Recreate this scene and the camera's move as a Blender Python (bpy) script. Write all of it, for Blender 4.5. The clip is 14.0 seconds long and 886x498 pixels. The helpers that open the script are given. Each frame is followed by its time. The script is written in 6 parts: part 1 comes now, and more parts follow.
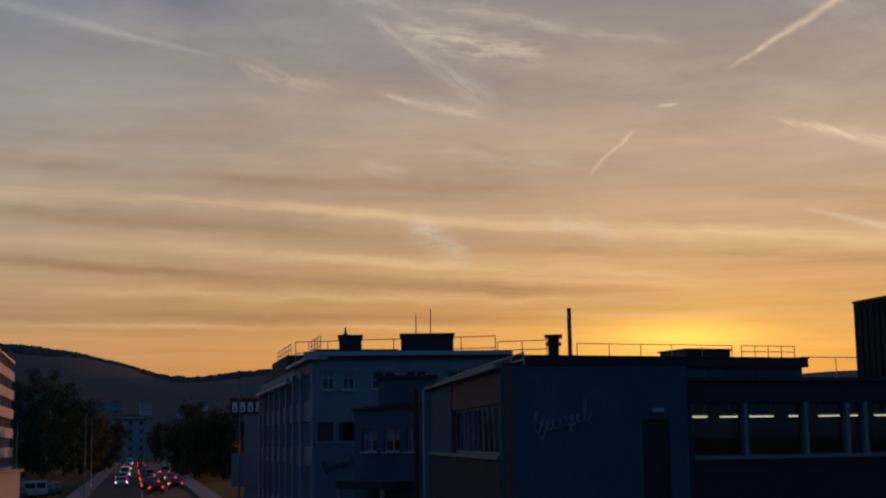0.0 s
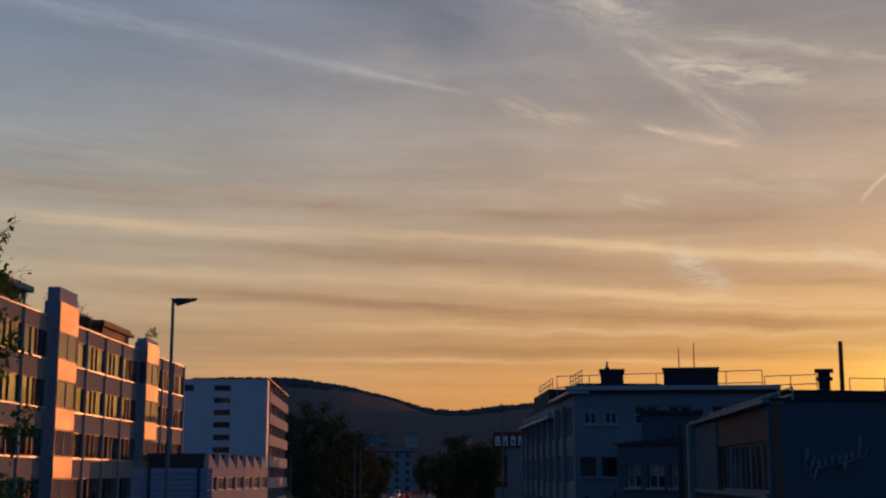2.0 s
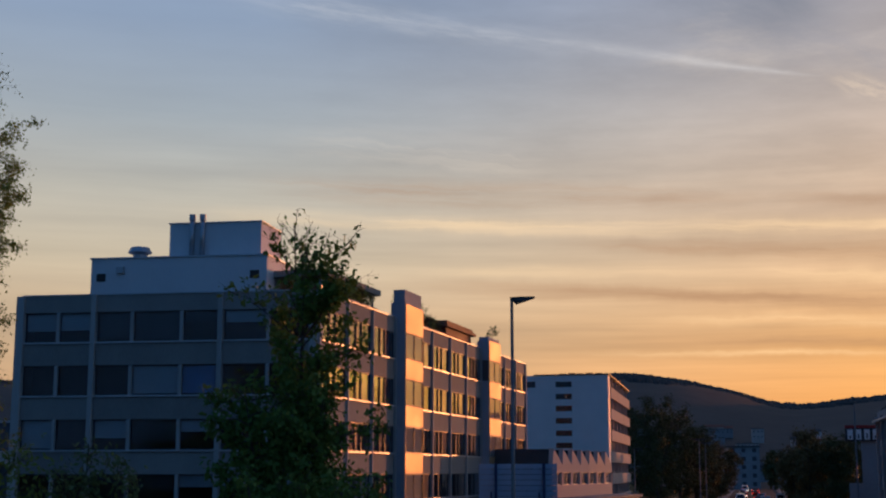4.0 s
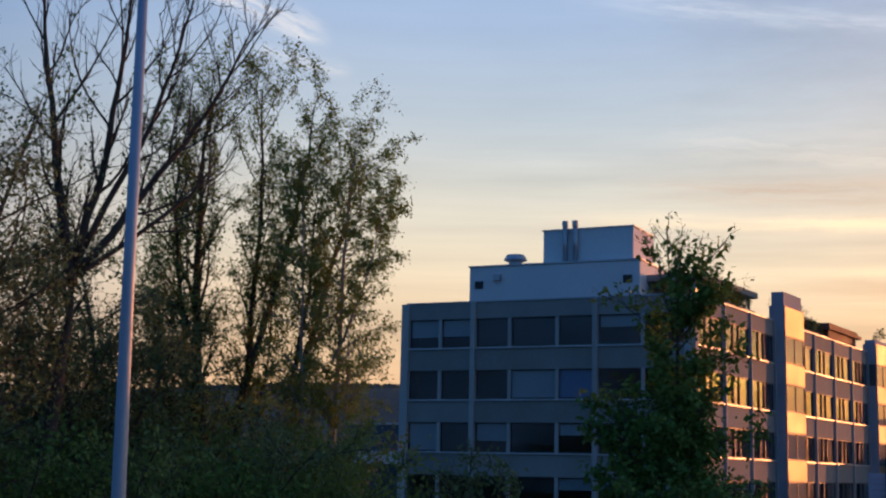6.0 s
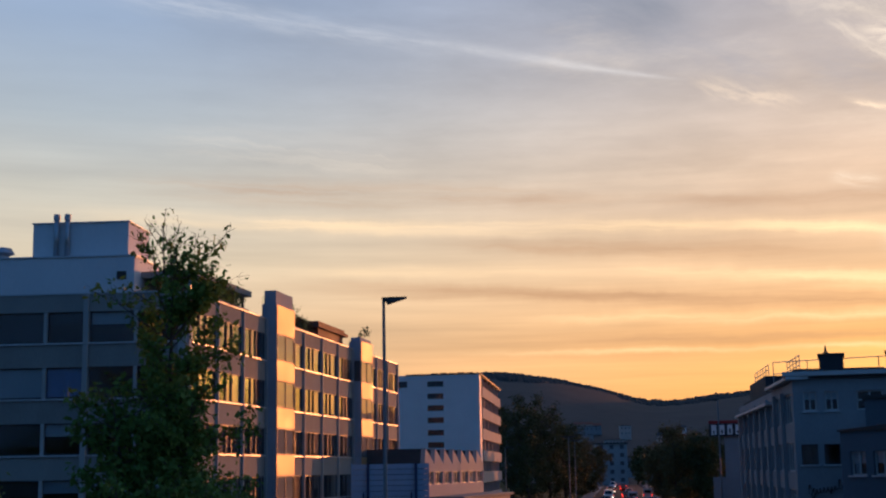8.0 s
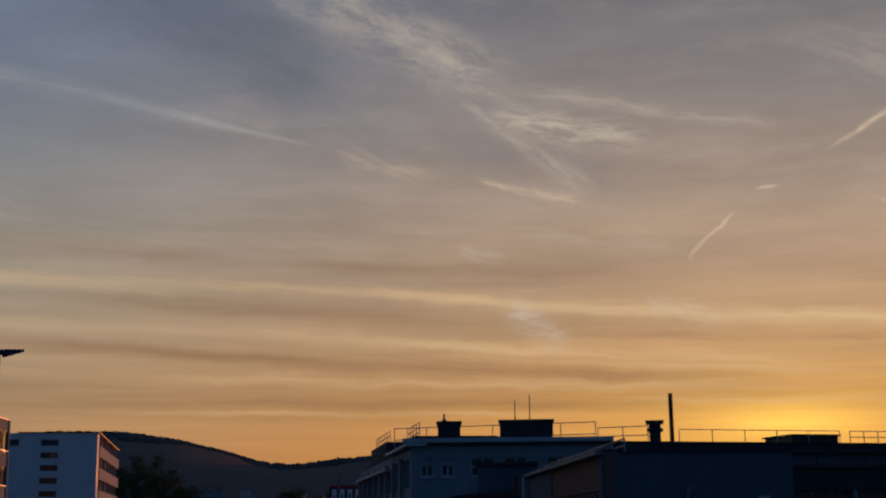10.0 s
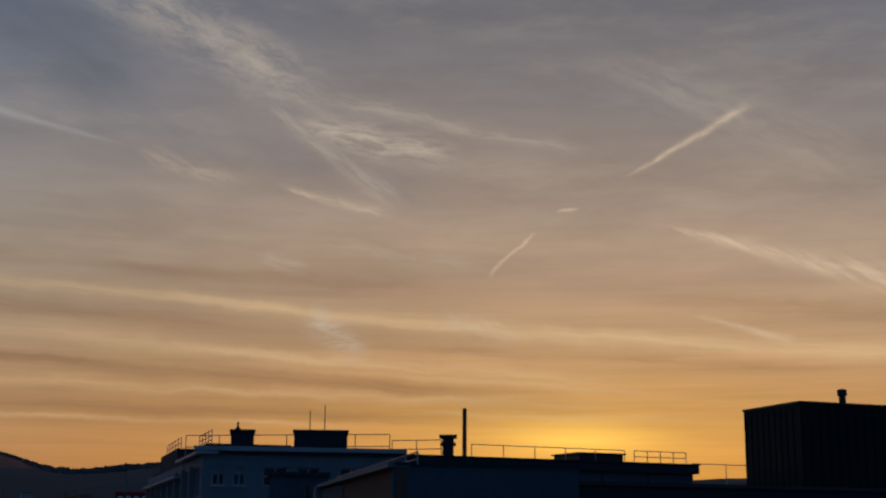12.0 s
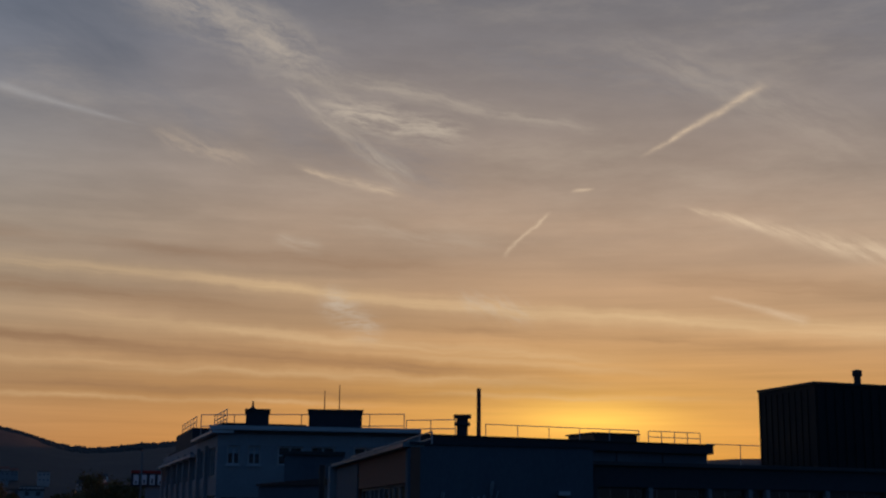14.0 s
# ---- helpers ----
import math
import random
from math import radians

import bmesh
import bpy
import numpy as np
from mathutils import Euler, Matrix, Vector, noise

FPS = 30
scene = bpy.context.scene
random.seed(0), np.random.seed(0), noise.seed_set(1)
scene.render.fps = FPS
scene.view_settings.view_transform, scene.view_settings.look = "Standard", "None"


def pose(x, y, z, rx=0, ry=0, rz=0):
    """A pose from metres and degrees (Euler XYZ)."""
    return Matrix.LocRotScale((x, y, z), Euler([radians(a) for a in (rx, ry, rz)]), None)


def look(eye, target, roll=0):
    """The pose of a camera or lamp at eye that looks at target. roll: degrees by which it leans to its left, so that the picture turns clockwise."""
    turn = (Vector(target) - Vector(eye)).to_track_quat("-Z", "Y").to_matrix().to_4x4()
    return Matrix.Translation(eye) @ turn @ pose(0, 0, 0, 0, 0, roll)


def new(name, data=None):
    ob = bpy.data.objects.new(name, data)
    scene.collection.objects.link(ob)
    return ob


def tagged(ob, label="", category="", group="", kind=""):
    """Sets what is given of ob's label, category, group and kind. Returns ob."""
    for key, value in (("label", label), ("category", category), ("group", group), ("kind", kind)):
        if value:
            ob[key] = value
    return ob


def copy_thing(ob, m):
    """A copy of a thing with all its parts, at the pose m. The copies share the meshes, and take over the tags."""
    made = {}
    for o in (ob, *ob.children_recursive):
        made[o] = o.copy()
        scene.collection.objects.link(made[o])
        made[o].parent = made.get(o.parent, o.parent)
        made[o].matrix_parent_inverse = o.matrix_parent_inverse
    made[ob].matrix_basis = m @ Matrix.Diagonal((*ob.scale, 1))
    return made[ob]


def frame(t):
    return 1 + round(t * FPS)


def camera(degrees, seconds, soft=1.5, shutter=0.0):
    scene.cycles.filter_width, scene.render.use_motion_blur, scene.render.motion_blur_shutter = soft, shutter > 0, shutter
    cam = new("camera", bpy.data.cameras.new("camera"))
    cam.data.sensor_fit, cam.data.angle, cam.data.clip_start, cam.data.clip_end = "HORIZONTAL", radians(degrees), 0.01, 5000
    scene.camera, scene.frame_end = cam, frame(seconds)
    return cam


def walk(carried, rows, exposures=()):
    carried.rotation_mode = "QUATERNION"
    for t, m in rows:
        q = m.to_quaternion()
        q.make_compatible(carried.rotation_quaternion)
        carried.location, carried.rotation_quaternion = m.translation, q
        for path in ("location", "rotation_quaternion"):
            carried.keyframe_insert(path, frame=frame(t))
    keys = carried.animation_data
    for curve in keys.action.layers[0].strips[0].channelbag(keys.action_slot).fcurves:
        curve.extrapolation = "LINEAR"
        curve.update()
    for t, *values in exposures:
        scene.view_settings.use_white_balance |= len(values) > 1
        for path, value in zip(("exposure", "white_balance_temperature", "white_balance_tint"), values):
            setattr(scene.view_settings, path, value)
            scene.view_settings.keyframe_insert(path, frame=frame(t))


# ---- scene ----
import itertools

# ------------------------------------------------------------------ camera
EYE = Vector((0.0, 0.0, 6.5))
cam = camera(36.92, 14.0, soft=2.2)
# seconds, heading (degrees right of +y), tilt up, lean
TURNS = [
    (0.0, 0.000, 8.140, -0.845),
    (0.5, -0.955, 8.362, -0.835),
    (1.0, -1.588, 8.477, -0.789),
    (1.5, -7.069, 9.395, -0.223),
    (2.0, -11.305, 9.681, 0.074),
    (2.5, -15.466, 9.671, 0.367),
    (3.0, -19.229, 9.653, 0.400),
    (3.2, -20.508, 9.625, 0.299),
    (5.3, -34.758, 9.578, 0.548),
    (5.5, -36.233, 9.664, 0.757),
    (6.0, -42.068, 9.484, 1.252),
    (6.5, -43.641, 9.250, 1.024),
    (7.0, -39.142, 8.993, 0.083),
    (7.5, -29.626, 8.898, -0.807),
    (8.0, -20.264, 9.440, -0.953),
    (8.5, -12.360, 10.938, -0.833),
    (8.7, -11.444, 11.080, -0.876),
    (10.8, 1.199, 12.264, -0.422),
    (11.0, 2.378, 12.287, -0.358),
    (11.5, 4.111, 12.273, -0.040),
    (12.0, 4.428, 12.330, 0.344),
    (12.5, 4.075, 12.301, 0.489),
    (13.0, 3.436, 12.294, 0.585),
    (13.5, 3.632, 11.951, 0.409),
    (14.0, 3.800, 11.470, 0.509),
]


def bearing(az, el=0.0):
    a, e = radians(az), radians(el)
    return Vector((math.sin(a) * math.cos(e), math.cos(a) * math.cos(e), math.sin(e)))


def polar(az, d, z=0.0):
    """The point d metres from the eye on the ground plan, at height z."""
    v = bearing(az)
    return Vector((v.x * d, v.y * d, z))


walk(cam, [(t, look(EYE, EYE + bearing(az, el), lean)) for t, az, el, lean in TURNS],
     exposures=[(0.0, 0.0), (1.0, 0.0), (2.0, 0.1), (3.0, 0.42), (5.3, 0.9), (6.5, 1.28), (7.3, 1.15), (8.0, 0.92),
                (8.7, 0.28), (10.8, -0.27), (12.5, -0.32), (14.0, -0.22)])


# ------------------------------------------------------------------ world, sun
SUN_AZ, SUN_EL = 10.2, 3.4
sun = new("sun", bpy.data.lights.new("sun", "SUN"))
sun.data.energy, sun.data.angle, sun.data.color = 0.95, radians(0.5), (1.0, 0.32, 0.11)
sun.matrix_world = look(bearing(SUN_AZ + 2.3, SUN_EL) * 300 + Vector((0, 0, 40)), Vector((0, 0, 40)))


def lin(r, g, b):
    return tuple((c / 255 / 12.92 if c < 11 else ((c / 255 + 0.055) / 1.055) ** 2.4) for c in (r, g, b)) + (1.0,)


world = bpy.data.worlds.new("evening_sky")
scene.world = world
world.use_nodes = True
WT = world.node_tree
WT.nodes.clear()


def node(tree, kind, ins=(), operation=None, blend=None, data=None, ease=None):
    n = tree.nodes.new(kind)
    if operation:
        n.operation = operation
    if data:
        n.data_type = data
    if blend:
        n.blend_type = blend
    if ease:
        n.interpolation_type = ease
    for key, v in (ins.items() if isinstance(ins, dict) else enumerate(ins)):
        if v is None:
            continue
        if isinstance(v, bpy.types.NodeSocket):
            tree.links.new(v, n.inputs[key])
        else:
            n.inputs[key].default_value = v
    return n


def wm(op, a, b=None, c=None):
    return node(WT, "ShaderNodeMath", [a, b, c], operation=op).outputs[0]


def ramp(tree, fac, stops, ease="LINEAR"):
    n = node(tree, "ShaderNodeValToRGB", [fac])
    n.color_ramp.interpolation = ease
    while len(n.color_ramp.elements) < len(stops):
        n.color_ramp.elements.new(0.5)
    for e, (p, col) in zip(n.color_ramp.elements, stops):
        e.position = p
    for e, (p, col) in zip(n.color_ramp.elements, stops):
        e.color = col
    return n.outputs[0]


def smooth(a, lo, hi):
    return node(WT, "ShaderNodeMapRange", [a, lo, hi, 0.0, 1.0], ease="SMOOTHSTEP").outputs[0]


def wmix(fac, a, b, blend="MIX"):
    n = node(WT, "ShaderNodeMix", {0: fac, 6: a, 7: b}, data="RGBA", blend=blend)
    return n.outputs[2]


coord = node(WT, "ShaderNodeTexCoord").outputs["Generated"]
sep = node(WT, "ShaderNodeSeparateXYZ", [coord])
DEG = 180 / math.pi
AZ = wm("MULTIPLY", wm("ARCTAN2", sep.outputs[0], sep.outputs[1]), DEG)
EL = wm("MULTIPLY", wm("ARCSINE", sep.outputs[2]), DEG)
flat = node(WT, "ShaderNodeCombineXYZ", [AZ, EL, 0.0]).outputs[0]


def sky_noise(sx, sy, scale, detail=4.0, rough=0.55, off=0.0, skew=0.0):
    v = node(WT, "ShaderNodeMapping", {0: flat, 1: (off, off * 0.37, off), 2: (0, 0, radians(skew)), 3: (sx, sy, 1.0)}).outputs[0]
    return node(WT, "ShaderNodeTexNoise", {"Vector": v, "Scale": scale, "Detail": detail, "Roughness": rough}).outputs[0]


# the colour by height, near the sun and away from it
ELN = wm("DIVIDE", EL, 90.0)
near_sun = ramp(WT, ELN, [(p / 90, lin(*c)) for p, c in (
    (0, (208, 130, 68)), (2.5, (222, 148, 72)), (5, (218, 157, 92)), (8, (203, 161, 119)), (11, (187, 156, 129)),
    (14, (172, 150, 133)), (17, (156, 142, 134)), (20, (138, 131, 131)), (25, (108, 112, 122)), (40, (78, 88, 108)), (90, (42, 66, 116)))])
far_sun = ramp(WT, ELN, [(p / 90, lin(*c)) for p, c in (
    (0, (169, 126, 92)), (3, (172, 137, 103)), (6, (169, 146, 119)), (9, (162, 151, 133)), (12, (151, 149, 142)),
    (15, (134, 142, 149)), (19, (119, 134, 155)), (24, (109, 128, 157)), (40, (67, 85, 117)), (90, (40, 66, 116)))])
east = ramp(WT, ELN, [(p / 90, lin(*c)) for p, c in (
    (0, (40, 57, 82)), (8, (46, 74, 108)), (20, (40, 77, 116)), (45, (39, 73, 116)), (90, (39, 66, 112)))])
apart = wm("ABSOLUTE", wm("SUBTRACT", AZ, SUN_AZ))
base = wmix(smooth(apart, 3.0, 48.0), near_sun, far_sun)
base = wmix(smooth(apart, 56.0, 94.0), base, east)


def bump2(az, el, wa, we, warp=None):
    a = wm("DIVIDE", wm("SUBTRACT", AZ, az), wa)
    e = wm("DIVIDE", wm("SUBTRACT", EL, el), we)
    return wm("EXPONENT", wm("MULTIPLY", wm("ADD", wm("MULTIPLY", a, a), wm("MULTIPLY", e, e)), -1.0))


# afterglow round the sun
glow = wm("ADD", wm("MULTIPLY", bump2(SUN_AZ, 3.2, 10.0, 3.2), 0.2), wm("MULTIPLY", bump2(SUN_AZ, 4.2, 3.2, 0.75), 0.42))
base = wmix(glow, base, lin(255, 214, 74), "ADD")

# long layers of thin cloud
layers = sky_noise(0.03, 0.42, 1.0, 4.0, 0.55, 3.0, 1.9)
broad = sky_noise(0.018, 0.2, 1.0, 3.0, 0.5, 29.0, 2.5)
fine = sky_noise(0.07, 1.3, 1.0, 5.0, 0.6, 11.0, 2.2)
amount = wm("MULTIPLY", smooth(EL, 1.5, 5.5), wm("SUBTRACT", 1.0, wm("MULTIPLY", smooth(EL, 11.0, 17.0), 0.85)))
amount = wm("MULTIPLY", amount, wm("SUBTRACT", 1.0, wm("MULTIPLY", smooth(apart, 40.0, 70.0), 0.5)))
tone = wm("ADD", wm("MULTIPLY", wm("SUBTRACT", layers, 0.5), 0.85), wm("MULTIPLY", wm("SUBTRACT", fine, 0.5), 0.26))
gain = wm("ADD", wm("MULTIPLY_ADD", tone, amount, 1.0), wm("MULTIPLY", wm("SUBTRACT", broad, 0.5), 0.3))
base = wmix(1.0, base, node(WT, "ShaderNodeCombineXYZ", [gain, wm("MULTIPLY_ADD", wm("SUBTRACT", gain, 1.0), 0.94, 1.0), wm("MULTIPLY_ADD", wm("SUBTRACT", gain, 1.0), 0.8, 1.0)]).outputs[0], "MULTIPLY")

# faint mottled fibres all over
mottle = sky_noise(0.16, 0.62, 1.0, 7.0, 0.62, 41.0, 14.0)
ripple = sky_noise(0.1, 3.0, 1.0, 4.0, 0.6, 77.0, 3.0)
speck = wm("ADD", wm("MULTIPLY", wm("SUBTRACT", mottle, 0.5), wm("MULTIPLY", smooth(EL, 7.0, 13.0), 0.42)),
           wm("MULTIPLY", wm("SUBTRACT", ripple, 0.5), wm("MULTIPLY", wm("SUBTRACT", 1.0, smooth(EL, 7.0, 12.0)), 0.3)))
speck = wm("MULTIPLY_ADD", speck, wm("SUBTRACT", 1.0, wm("MULTIPLY", smooth(apart, 25.0, 50.0), 0.75)), 1.0)
base = wmix(1.0, base, node(WT, "ShaderNodeCombineXYZ", [speck, speck, speck]).outputs[0], "MULTIPLY")

# soft cirrus higher up
veil = sky_noise(0.05, 0.2, 1.0, 8.0, 0.66, 5.0, 24.0)
veil = wm("MULTIPLY", wm("SUBTRACT", 1.0, smooth(apart, 22.0, 40.0)), veil)
veil = wm("MULTIPLY", smooth(veil, 0.46, 0.75), wm("MULTIPLY", smooth(EL, 9.0, 15.0), 0.26))
VEIL = lin(226, 208, 186)
base = wmix(veil, base, VEIL)

wob = wm("MULTIPLY", wm("SUBTRACT", sky_noise(1.0, 1.0, 0.5, 4.0, 0.6, 21.0), 0.5), 0.9)
wob2 = wm("MULTIPLY", wm("SUBTRACT", sky_noise(1.0, 1.0, 0.45, 4.0, 0.6, 57.0), 0.5), 0.9)
streak_count = itertools.count(1)
LAST = [wob2]


def streak(a0, e0, a1, e1, w0, w1, strength, wobble=1.0, ragged=0.5, soft=0.12, fibre=(0.35, 2.2), skew=0.0):
    """How much of a vapour trail or cirrus wisp covers each direction: a line from (a0, e0) to (a1, e1) degrees that widens from w0 to w1,
    torn into fibres that run along it, or skew degrees off it."""
    ln = math.hypot(a1 - a0, e1 - e0)
    dx, dy = (a1 - a0) / ln, (e1 - e0) / ln
    # worked out one after another, by way of the last one's value
    az_here = wm("MULTIPLY_ADD", LAST[0], 1e-9, AZ)
    el_here = wm("MULTIPLY_ADD", LAST[0], 1e-9, EL)
    pa = wm("SUBTRACT", wm("MULTIPLY_ADD", wob, wobble, az_here), a0)
    pe = wm("SUBTRACT", wm("MULTIPLY_ADD", wob2, wobble, el_here), e0)
    run = wm("ADD", wm("MULTIPLY", pa, dx), wm("MULTIPLY", pe, dy))
    side = wm("SUBTRACT", wm("MULTIPLY", pe, dx), wm("MULTIPLY", pa, dy))
    along = wm("DIVIDE", run, ln)
    width = node(WT, "ShaderNodeMapRange", [along, 0.0, 1.0, w0, w1]).outputs[0]
    q = wm("DIVIDE", wm("ABSOLUTE", side), width)
    core = wm("EXPONENT", wm("MULTIPLY", wm("MULTIPLY", q, q), -1.0))
    ends = wm("MULTIPLY", smooth(along, 0.0, soft), wm("SUBTRACT", 1.0, smooth(along, 1.0 - soft, 1.0)))
    turn = node(WT, "ShaderNodeMapping", {0: node(WT, "ShaderNodeCombineXYZ", [run, side, 7.3 * next(streak_count)]).outputs[0], 2: (0, 0, radians(skew))}).outputs[0]
    v = node(WT, "ShaderNodeMapping", {0: turn, 3: (fibre[0] * 1.3, fibre[1] * 1.5, 1.0)}).outputs[0]
    tex = node(WT, "ShaderNodeTexNoise", {"Vector": v, "Scale": 1.0, "Detail": 7.0, "Roughness": 0.66}).outputs[0]
    tex = wm("ADD", 1.0 - ragged, wm("MULTIPLY", smooth(tex, 0.32, 0.68), ragged * 1.25))
    LAST[0] = wm("MULTIPLY", wm("MULTIPLY", wm("MULTIPLY", core, ends), tex), strength)
    return LAST[0]


def lay(col, *streaks):
    global base
    total = streaks[0]
    for s in streaks[1:]:
        total = wm("MAXIMUM", total, s)
    base = wmix(total, base, col)


BAND, TRAIL = lin(247, 210, 160), lin(246, 218, 184)
LONG = (0.09, 1.6)
# bright and dark layers low over the town
lay(lin(146, 110, 82), streak(-36, 12.2, -10, 11.3, 0.4, 0.55, 0.4, 0.7, 0.7, 0.3, LONG), streak(-30, 8.1, 12, 5.9, 0.3, 0.42, 0.62, 0.5, 0.4, 0.25, LONG),
    streak(-22, 9.75, -2, 8.6, 0.25, 0.42, 0.5, 0.6, 0.5, 0.3, LONG), streak(-2, 8.4, 24, 6.7, 0.3, 0.4, 0.34, 0.6, 0.6, 0.3, LONG),
    streak(-14, 11.4, 8, 10.4, 0.3, 0.36, 0.3, 0.7, 0.7, 0.3, LONG), streak(-20, 5.6, 8, 4.9, 0.25, 0.2, 0.4, 0.5, 0.6, 0.3, LONG),
    streak(10, 10.4, 30, 8.6, 0.4, 0.5, 0.3, 0.6, 0.6, 0.3, LONG))
lay(BAND, streak(-40, 10.9, 4, 9.7, 0.36, 0.3, 0.3, 0.5, 0.6, 0.3, LONG), streak(-14, 10.5, 32, 6.9, 0.26, 0.4, 0.56, 0.5, 0.5, 0.25, LONG),
    streak(-15, 8.4, 14, 6.5, 0.2, 0.3, 0.36, 0.7, 0.7, 0.25, LONG), streak(-6, 7.4, 16, 6.0, 0.12, 0.2, 0.3, 0.5, 0.6, 0.3, LONG),
    streak(-20, 6.5, 14, 5.6, 0.2, 0.24, 0.27, 0.7, 0.75, 0.3, LONG), streak(-22, 5.0, 4, 4.7, 0.1, 0.12, 0.3, 0.5, 0.7, 0.35, LONG),
    streak(-30, 8.6, -10, 8.3, 0.2, 0.26, 0.14, 0.5, 0.7, 0.35, LONG), streak(2, 5.3, 18, 4.9, 0.1, 0.14, 0.42, 0.5, 0.7, 0.35, LONG))
lay(lin(128, 128, 136), streak(-6, 17.0, 6, 14.2, 0.9, 1.2, 0.3, 1.0, 0.6, 0.3), streak(2, 20.5, 20, 17.6, 0.9, 1.1, 0.3, 1.0, 0.6, 0.3), streak(-14, 19.6, -4, 15.8, 0.8, 0.9, 0.35, 1.0, 0.5, 0.3))
lay(lin(92, 100, 114), streak(-24, 26.0, -8, 18.0, 2.6, 1.8, 0.55, 1.0, 0.3, 0.2, (0.15, 0.5)), streak(-34, 20.5, -20, 17.5, 2.2, 1.6, 0.25, 1.0, 0.3, 0.3, (0.15, 0.5)))
# vapour trails and cirrus wisps
lay(lin(206, 204, 204), streak(-38, 20.6, -16, 17.6, 0.6, 0.32, 0.16, 0.3, 0.6, 0.3), streak(-21, 18.4, -9, 16.15, 0.26, 0.06, 0.24, 0.2, 0.45, 0.25))
lay(TRAIL, streak(-9.6, 16.3, -4.2, 14.7, 0.3, 0.5, 0.2, 0.9, 0.95, 0.3, (0.4, 1.8), 6),
    streak(18.6, 18.4, 12.3, 15.25, 0.2, 0.07, 0.48, 0.5, 0.6, 0.25, (0.8, 2.0), 20), streak(8.65, 13.15, 6.3, 11.0, 0.07, 0.08, 0.52, 0.8, 0.6, 0.2),
    streak(9.3, 13.85, 10.6, 14.0, 0.08, 0.05, 0.45, 0.4, 0.4, 0.4), streak(14.2, 13.2, 24.5, 10.2, 0.06, 0.65, 0.55, 0.4, 0.75, 0.1, (0.3, 1.8), 12),
    streak(15.2, 9.4, 19.6, 8.1, 0.07, 0.2, 0.4, 0.4, 0.6), streak(-3.2, 14.95, 2.4, 13.7, 0.08, 0.25, 0.36, 0.5, 0.8, 0.2))
lay(lin(216, 200, 180),
    streak(-13, 24.5, 0.5, 17.8, 1.5, 0.9, 0.41, 1.4, 0.95, 0.25, (0.28, 0.9), -12), streak(-9, 22.6, -4.4, 20.4, 0.7, 0.5, 0.33, 0.9, 0.9, 0.3, (0.4, 1.4), 14),
    streak(-4.5, 19.4, 12.5, 16.2, 0.42, 0.25, 0.30, 0.7, 0.8, 0.3, (0.3, 1.8)),
    streak(-3.8, 18.5, 2.8, 14.0, 0.18, 0.6, 0.34, 0.7, 0.85, 0.2, (0.4, 1.8)), streak(-2.8, 17.6, 5.6, 16.2, 0.85, 0.5, 0.51, 0.8, 1.0, 0.25, (0.45, 2.6), -4),
    streak(-1.6, 9.7, 1.3, 7.4, 0.6, 0.5, 0.49, 0.7, 1.0, 0.25, (0.5, 2.2), -38), streak(3.8, 9.4, 8.2, 8.6, 0.45, 0.5, 0.28, 0.8, 1.0, 0.3, (0.7, 2.0), 20),
    streak(-3.8, 11.9, -1.3, 11.3, 0.22, 0.35, 0.28, 0.6, 0.9, 0.3), streak(-2, 12.6, 7, 11.4, 0.4, 0.5, 0.18, 0.8, 0.95, 0.3, (0.2, 1.4)),
    streak(10, 21, 24, 14.5, 0.8, 1.2, 0.18, 1.0, 0.95, 0.3, (0.2, 0.9)), streak(-54, 20.5, -47, 18.1, 0.35, 0.6, 0.28, 0.8, 0.8, 0.25),
    streak(-51, 17.7, -46, 16.8, 0.25, 0.3, 0.21, 0.8, 0.8, 0.25), streak(-34, 14.2, -20, 12.8, 0.6, 0.8, 0.11, 1.0, 0.9, 0.3, LONG))
WORLD_OUT = node(WT, "ShaderNodeOutputWorld", [node(WT, "ShaderNodeBackground", [base, 1.0]).outputs[0]])


